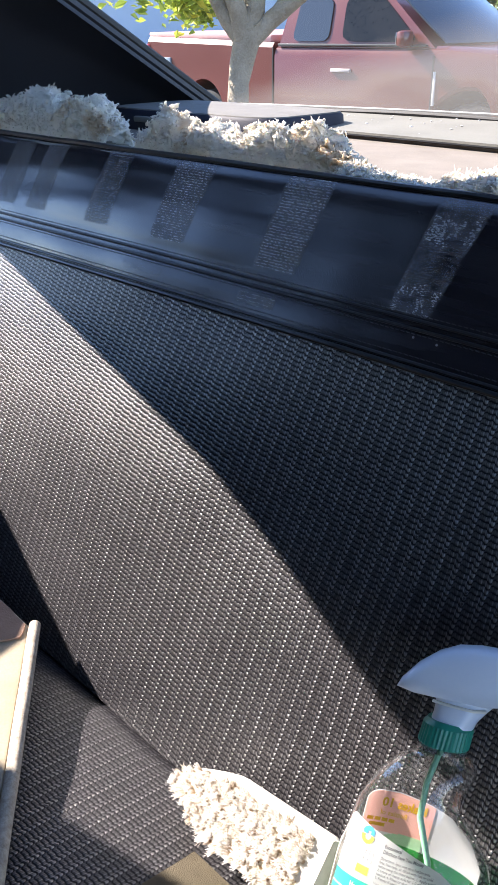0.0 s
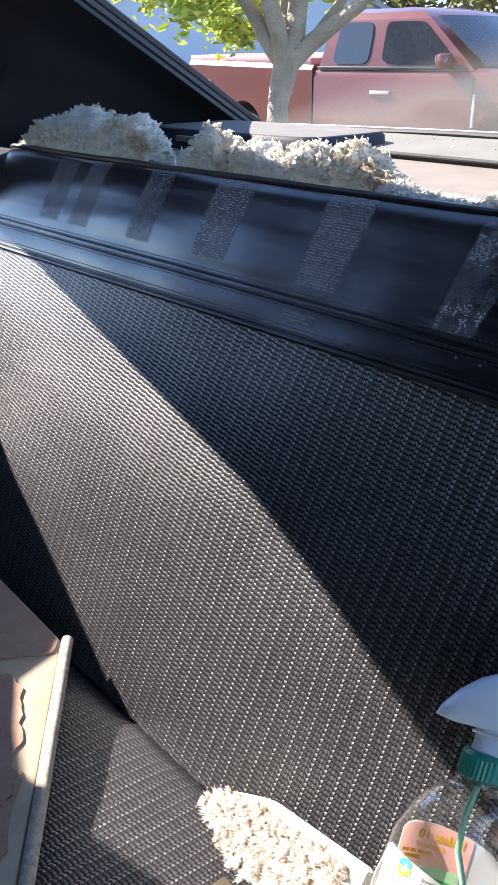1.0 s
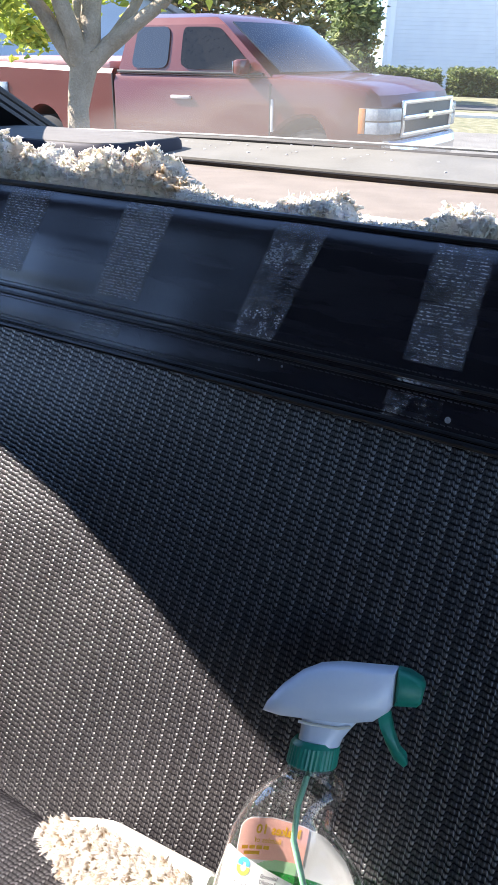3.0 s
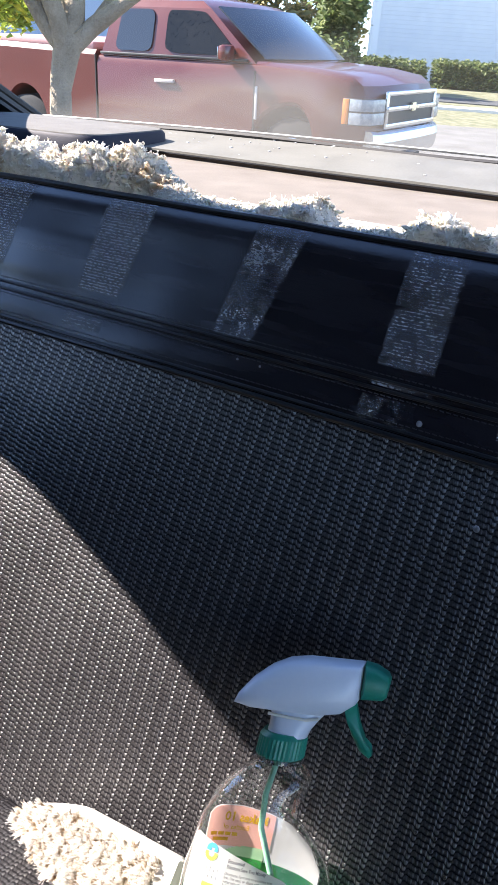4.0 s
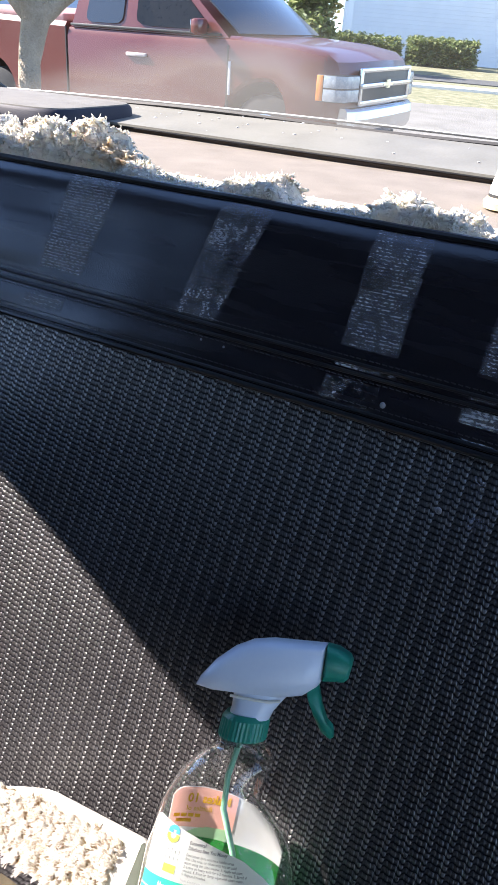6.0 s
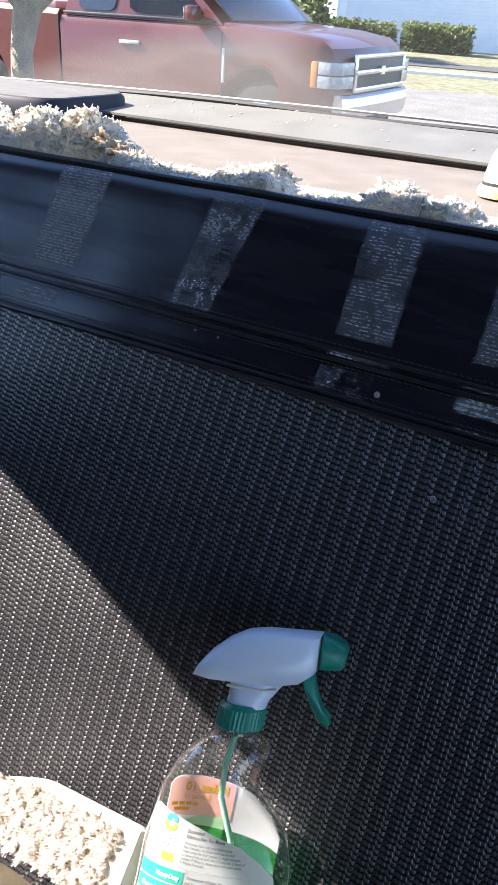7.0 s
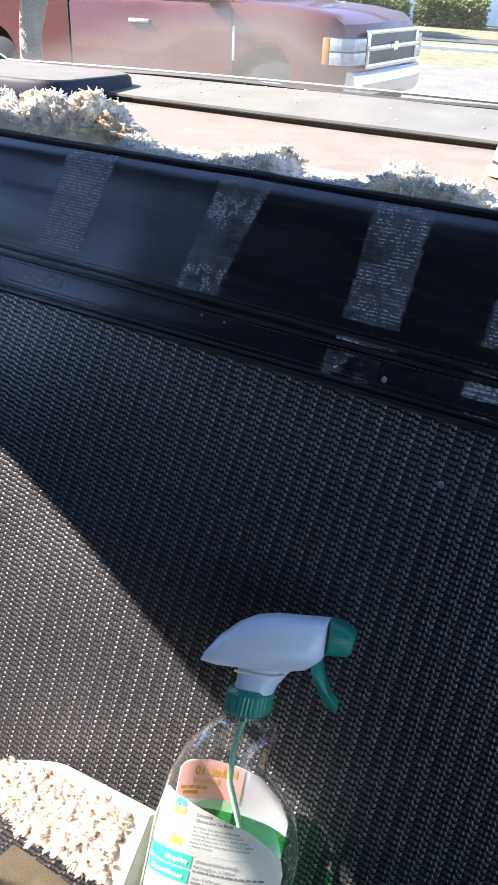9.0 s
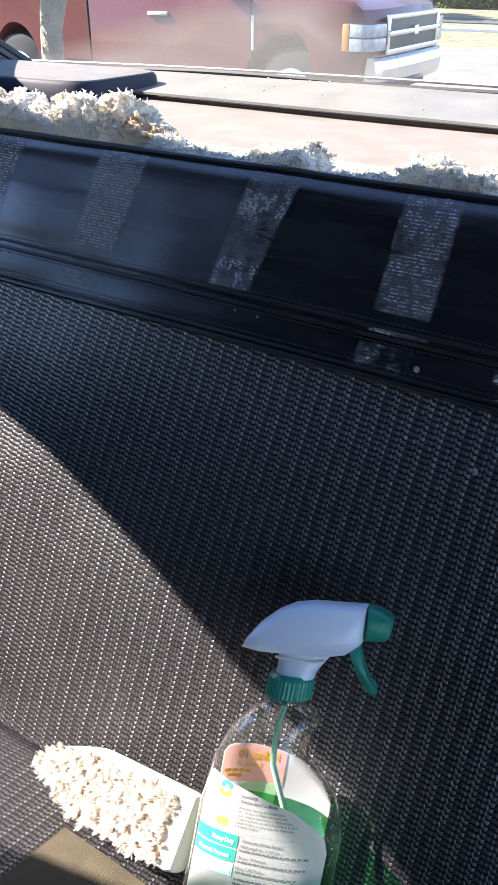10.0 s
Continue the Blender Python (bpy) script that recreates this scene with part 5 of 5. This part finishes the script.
for z0, z1, d in ((1.008, 1.050, 0.0), (0.876, 0.922, -0.03), (0.728, 0.775, -0.005)):
    part("grille_bar", box(0.05 + d, 0.32, z0, 0.12, WID - 0.32, z1, 0.015), M_CHROME, grille, "chrome grille bar")
for y in (0.31, WID - 0.36):
    part("grille_side", box(0.052, y, 0.728, 0.12, y + 0.055, 1.050, 0.015), M_CHROME, grille, "chrome grille surround")
part("badge", prism([(WID / 2 - 0.13, 0.889), (WID / 2 - 0.05, 0.889), (WID / 2 - 0.05, 0.866), (WID / 2 + 0.05, 0.866), (WID / 2 + 0.05, 0.889), (WID / 2 + 0.13, 0.889), (WID / 2 + 0.13, 0.917), (WID / 2 + 0.05, 0.917), (WID / 2 + 0.05, 0.940), (WID / 2 - 0.05, 0.940), (WID / 2 - 0.05, 0.917), (WID / 2 - 0.13, 0.917)], 0, 0.015, 0.045), worn("dull_gold_badge", (0.62, 0.56, 0.42), (0.70, 0.64, 0.50), 0.3, metal=1.0), grille, "plain gold badge")
part("front_bumper", loft([[(x + dx, y, z) for x, z in ((0.02, 0.47), (-0.04, 0.52), (-0.06, 0.62), (-0.03, 0.69), (0.02, 0.715), (0.22, 0.715), (0.22, 0.46))] for y, dx in ((0.12, 0.16), (0.20, 0.07), (0.40, 0.01), (WID / 2, -0.02), (WID - 0.40, 0.01), (WID - 0.20, 0.07), (WID - 0.12, 0.16))]), M_CHROME, truck, "chrome front bumper", angle=30)
for xw in (1.50, 5.10):
    for y0, y1 in ((0.03, 0.28), (WID - 0.28, WID - 0.03)):
        wheel = new("wheel")
        wheel.parent = truck
        part("tyre", loft([[(xw + r * math.cos(k * math.tau / 36), y, 0.39 + r * math.sin(k * math.tau / 36)) for k in range(36)] for y, r in ((y0, 0.33), (y0 + 0.03, 0.385), (y1 - 0.03, 0.385), (y1, 0.33))]), M_TYRE, wheel)
        part("rim", loft([[(xw + r * math.cos(k * math.tau / 30), y, 0.39 + r * math.sin(k * math.tau / 30)) for k in range(30)] for y, r in ((y0 - 0.006, 0.20), (y0 + 0.006, 0.235), (y1 - 0.006, 0.235), (y1 + 0.006, 0.20))]), M_CHROME, wheel, "bright wheel rim")
part("underbody", box(0.4, 0.12, 0.36, 6.1, WID - 0.12, 0.60), M_BLACKP, truck)
# proportions along the length: a short nose, short wheelbase and short bed
FROM, TO = (-0.10, 0.10, 0.25, 0.62, 1.50, 1.84, 2.72, 3.77, 6.28), (0.26, 0.35, 0.42, 0.63, 1.14, 1.52, 2.58, 3.46, 5.42)
for ob in truck.children_recursive:
    if ob.type == "MESH":
        turning = ob.parent.name.startswith("wheel")
        mid = sum(v.co.x for v in ob.data.vertices) / len(ob.data.vertices)
        for v in ob.data.vertices:
            v.co.x = v.co.x + float(np.interp(mid, FROM, TO)) - mid if turning else float(np.interp(v.co.x, FROM, TO))

# ---- tree by the drive ----
M_BARK = worn("grey_bark", (0.19, 0.145, 0.10), (0.36, 0.295, 0.22), 0.9, 9, 90, 0.9, 0.01)
M_LEAF = Nodes("yellow_green_leaf")
_r = M_LEAF.add("ShaderNodeNewGeometry").outputs["Random Per Island"]
M_LEAF.set(Base_Color=M_LEAF.ramp(_r, [(0.0, (0.20, 0.28, 0.04)), (0.5, (0.36, 0.44, 0.07)), (0.85, (0.54, 0.56, 0.09)), (1.0, (0.68, 0.58, 0.09))]), Roughness=0.5)


def leafy(m):
    """Lets part of the light come through the leaves."""
    tr = m.add("ShaderNodeBsdfTranslucent", Color=m.bsdf.inputs["Base Color"].links[0].from_socket)
    mx = m.add("ShaderNodeMixShader", Fac=0.5, i1=m.bsdf.outputs[0], i2=tr.outputs[0])
    m.tree.links.new(mx.outputs[0], m.out.inputs[0])
    return m.mat


M_LEAF = leafy(M_LEAF)


def wavy(points, radii, seed, n=10):
    pts, rad = [], []
    for i in range(len(points) - 1):
        a, b = Vector(points[i]), Vector(points[i + 1])
        for k in range(n):
            f = k / n
            p = a.lerp(b, f)
            pts.append(p + Vector((noise.noise(p * 2 + Vector((seed, 0, 0))), noise.noise(p * 2 + Vector((0, seed, 0))), 0)) * 0.03)
            rad.append((radii[i] + (radii[i + 1] - radii[i]) * f) * (1 + 0.08 * noise.noise(p * 7)))
    pts.append(Vector(points[-1]))
    rad.append(radii[-1])
    return tube(pts, rad, 14)


def leaves(centre_list, count, size, seed):
    """Small folded leaves scattered in clumps."""
    r = random.Random(seed)
    v, f = [], []
    for _ in range(count):
        c, rad = r.choice(centre_list)
        p = Vector(c) + Vector((r.gauss(0, 1), r.gauss(0, 1), r.gauss(0, 0.8))) * rad * 0.42
        m = Euler((r.uniform(-1, 1), r.uniform(-1, 1), r.uniform(0, 6.3))).to_matrix()
        s = size * r.uniform(0.6, 1.3)
        b = len(v)
        for q in ((0, -1, 0), (0.55, -0.1, 0.22), (0, 1.1, 0), (-0.55, -0.1, 0.22)):
            v.append(p + m @ (Vector(q) * s))
        f += [(b, b + 1, b + 2), (b, b + 2, b + 3)]
    me = bpy.data.meshes.new("leaves")
    me.from_pydata(v, [], f)
    return me


E0 = Vector((0.30, -0.58, 1.02))


def polar(az, dist, z):
    a = radians(az)
    return Vector((E0.x - math.sin(a) * dist, E0.y + math.cos(a) * dist, z))


tree = thing("tree", "young tree with smooth grey bark, forked limbs and yellow-green leaves", "tree", pose(*polar(45.9, 5.2, 0)))
TB = polar(45.9, 5.2, 0)


def tp(az, dist, el):
    return polar(az, dist, 1.02 + dist * math.tan(radians(el))) - TB


fork = tp(45.6, 5.2, 1.3)
part("trunk", wavy([(0, 0, 0), tp(45.95, 5.2, -3.5), tp(45.95, 5.2, -1), fork, tp(45.3, 5.2, 2.6)], [0.12, 0.066, 0.060, 0.078, 0.080], 1), M_BARK, tree, "pale grey trunk")
root = tp(45.85, 5.2, -0.3)
for pts, rad in (
    ([root, fork, tp(46.8, 5.2, 2.6), tp(48.0, 5.2, 4.3), tp(49.3, 5.15, 5.8), tp(51, 5.0, 9)], [0.045, 0.055, 0.048, 0.040, 0.034, 0.02]),
    ([root, fork, tp(46.0, 5.15, 3.2), tp(46.9, 5.1, 5.4), tp(47.2, 5.0, 8)], [0.045, 0.055, 0.052, 0.046, 0.03]),
    ([root, fork, tp(45.0, 5.2, 3.2), tp(44.9, 5.25, 5.6), tp(44.5, 5.3, 9)], [0.045, 0.06, 0.062, 0.055, 0.04]),
    ([root, fork, tp(44.0, 5.2, 2.7), tp(42.2, 5.15, 4.0), tp(40.6, 5.1, 5.2), tp(39, 5, 7)], [0.045, 0.06, 0.050, 0.040, 0.032, 0.02]),
    ([tp(44.0, 5.2, 2.7), tp(42.8, 5.3, 4.4), tp(41.8, 5.35, 6.2)], [0.04, 0.032, 0.025]),
    ([tp(45.4, 5.2, 3.0), tp(45.8, 5.35, 5.0), tp(45.6, 5.4, 8)], [0.04, 0.03, 0.025]),
    ([tp(48.0, 5.2, 4.3), tp(46.4, 5.5, 2.9)], [0.014, 0.006]),
):
    part("limb", wavy(pts, rad, len(pts) * 3.1 + rad[0] * 50, 8), M_BARK, tree, "bare grey limb")
clumps = [(tp(az, d, el), r) for az, d, el, r in ((50.5, 5.4, 4.9, 0.22), (49.3, 5.7, 3.6, 0.16), (48.4, 5.9, 3.0, 0.13), (52, 5.0, 4.6, 0.2), (54, 5.2, 5.6, 0.25), (47.6, 5.8, 5.0, 0.2), (46.2, 6.0, 5.6, 0.2), (51.5, 5.6, 6.5, 0.4), (48, 5.4, 9, 0.35), (44, 5.3, 10.5, 0.4), (40, 5.2, 10.5, 0.4), (55, 5.2, 9, 0.4), (43.4, 5.8, 6.2, 0.18), (38.5, 5.2, 7.6, 0.3), (47.5, 5.2, 13.5, 0.7), (42, 5, 13.5, 0.7))]
part("crown", leaves(clumps, 4000, 0.034, 4), M_LEAF, tree, "sparse yellow-green leaves")


def bushy(name, label, cat, spots, count, size, seed, ramp, parent_pose=None):
    m = Nodes(name + "_leaf")
    g = m.add("ShaderNodeNewGeometry").outputs["Random Per Island"]
    m.set(Base_Color=m.ramp(g, ramp), Roughness=0.6)
    return tagged(part(name, leaves(spots, count, size, seed), leafy(m)), label, cat, kind="stuff")


GREENS = [(0.0, (0.05, 0.08, 0.025)), (0.6, (0.13, 0.18, 0.06)), (1.0, (0.30, 0.32, 0.14))]
AUTUMN = [(0.0, (0.09, 0.10, 0.04)), (0.5, (0.22, 0.21, 0.09)), (0.85, (0.36, 0.25, 0.11)), (1.0, (0.46, 0.42, 0.24))]
rnd = random.Random(77)
spots = [(polar(rnd.uniform(28.2, 45), rnd.uniform(27, 34), rnd.uniform(2.2, 6.5)), rnd.uniform(0.5, 1.2)) for _ in range(90)]
bushy("far_trees", "far row of trees with green and rusty leaves", "trees", spots, 14000, 0.16, 3, AUTUMN)
spots = [(polar(rnd.uniform(27.9, 29.8), rnd.uniform(21, 23), rnd.uniform(1.6, 3.6)), rnd.uniform(0.25, 0.45)) for _ in range(34)]
bushy("shrubs", "tall green shrubs beside the white house", "shrubs", spots, 7000, 0.09, 6, GREENS)
# clipped hedge before the house
for (q0, q1, r0, r1, h) in ((24.2, 25.2, -1.6, 1.6, 0.62), (24.0, 25.2, 1.8, 3.6, 0.66)):
    hedge_m = Nodes("hedge_leaf")
    g = hedge_m.add("ShaderNodeNewGeometry").outputs["Random Per Island"]
    hedge_m.set(Base_Color=hedge_m.ramp(g, GREENS), Roughness=0.6)
    spots = []
    for _ in range(900):
        q, r = rnd.uniform(q0, q1), rnd.uniform(r0, r1)
        p = along(q, r)
        p.z = ground_z(p.x, p.y) + rnd.uniform(0.05, h)
        spots.append((p, 0.09))
    tagged(part("hedge", leaves(spots, 9000, 0.055, 9), leafy(hedge_m)), "clipped green hedge in front of the house", "hedge", "hedges before the house")

# ---- houses ----
M_SIDING = Nodes("white_siding")
_p = M_SIDING.coords()
_z = M_SIDING.add("ShaderNodeSeparateXYZ", Vector=_p).outputs[2]
_saw = M_SIDING.math("FRACT", M_SIDING.math("DIVIDE", _z, 0.115))
M_SIDING.set(Base_Color=M_SIDING.ramp(M_SIDING.noise(_p, 3.0, 4), [(0.3, (0.68, 0.70, 0.74)), (0.7, (0.75, 0.77, 0.80))]), Roughness=0.6)
M_SIDING.bump(_saw, 0.8, 0.02)
M_SIDING = M_SIDING.mat
M_SHINGLE = worn("grey_shingles", (0.16, 0.16, 0.17), (0.26, 0.26, 0.27), 0.9, 3, 30, 0.5, 0.02)
M_WHITE = worn("white_trim", (0.78, 0.78, 0.78), (0.84, 0.84, 0.84), 0.5)


def house(name, label, corner, facing, width, depth, eave, ridge, wall_mat, base):
    """A gabled house; the corner is the near left one, facing is the direction along its front wall."""
    m = Matrix.Translation((corner.x, corner.y, base)) @ Matrix.Rotation(facing, 4, "Z")
    h = thing(name, label, "house", m)
    part("wall", prism([(0, 0), (width, 0), (width, eave), (width / 2, ridge), (0, eave)], 1, 0, depth), wall_mat, h, smooth=False)
    for a, b in (((-0.45, eave - 0.20), (width / 2, ridge + 0.06)), ((width + 0.45, eave - 0.20), (width / 2, ridge + 0.06))):
        part("roof", prism([a, b, (b[0], b[1] + 0.14), (a[0], a[1] + 0.14)], 1, -0.45, depth + 0.4), M_SHINGLE, h, smooth=False)
    part("corner_board", box(-0.03, -0.04, 0, 0.16, 0.03, eave - 0.15), M_WHITE, h, "white corner board")
    part("downpipe", box(-0.12, -0.10, 0, -0.03, -0.02, eave - 0.1, 0.01), M_WHITE, h, "white downpipe")
    return h


hc = polar(26.72, 28.0, 0)
house("house", "white-sided house with a grey roof beyond the hedge", hc, radians(25), 11.0, 9.0, 4.2, 7.4, M_SIDING, 1.3)
M_BLUE = worn("pale_blue_siding", (0.30, 0.38, 0.50), (0.36, 0.44, 0.56), 0.7, 2, 60, 0.2, 0.01)
house("house", "pale blue house with a low grey roof behind the tree", polar(57.5, 26.0, 0), radians(48), 8.0, 7.0, 2.2, 3.9, M_BLUE, 0.9)
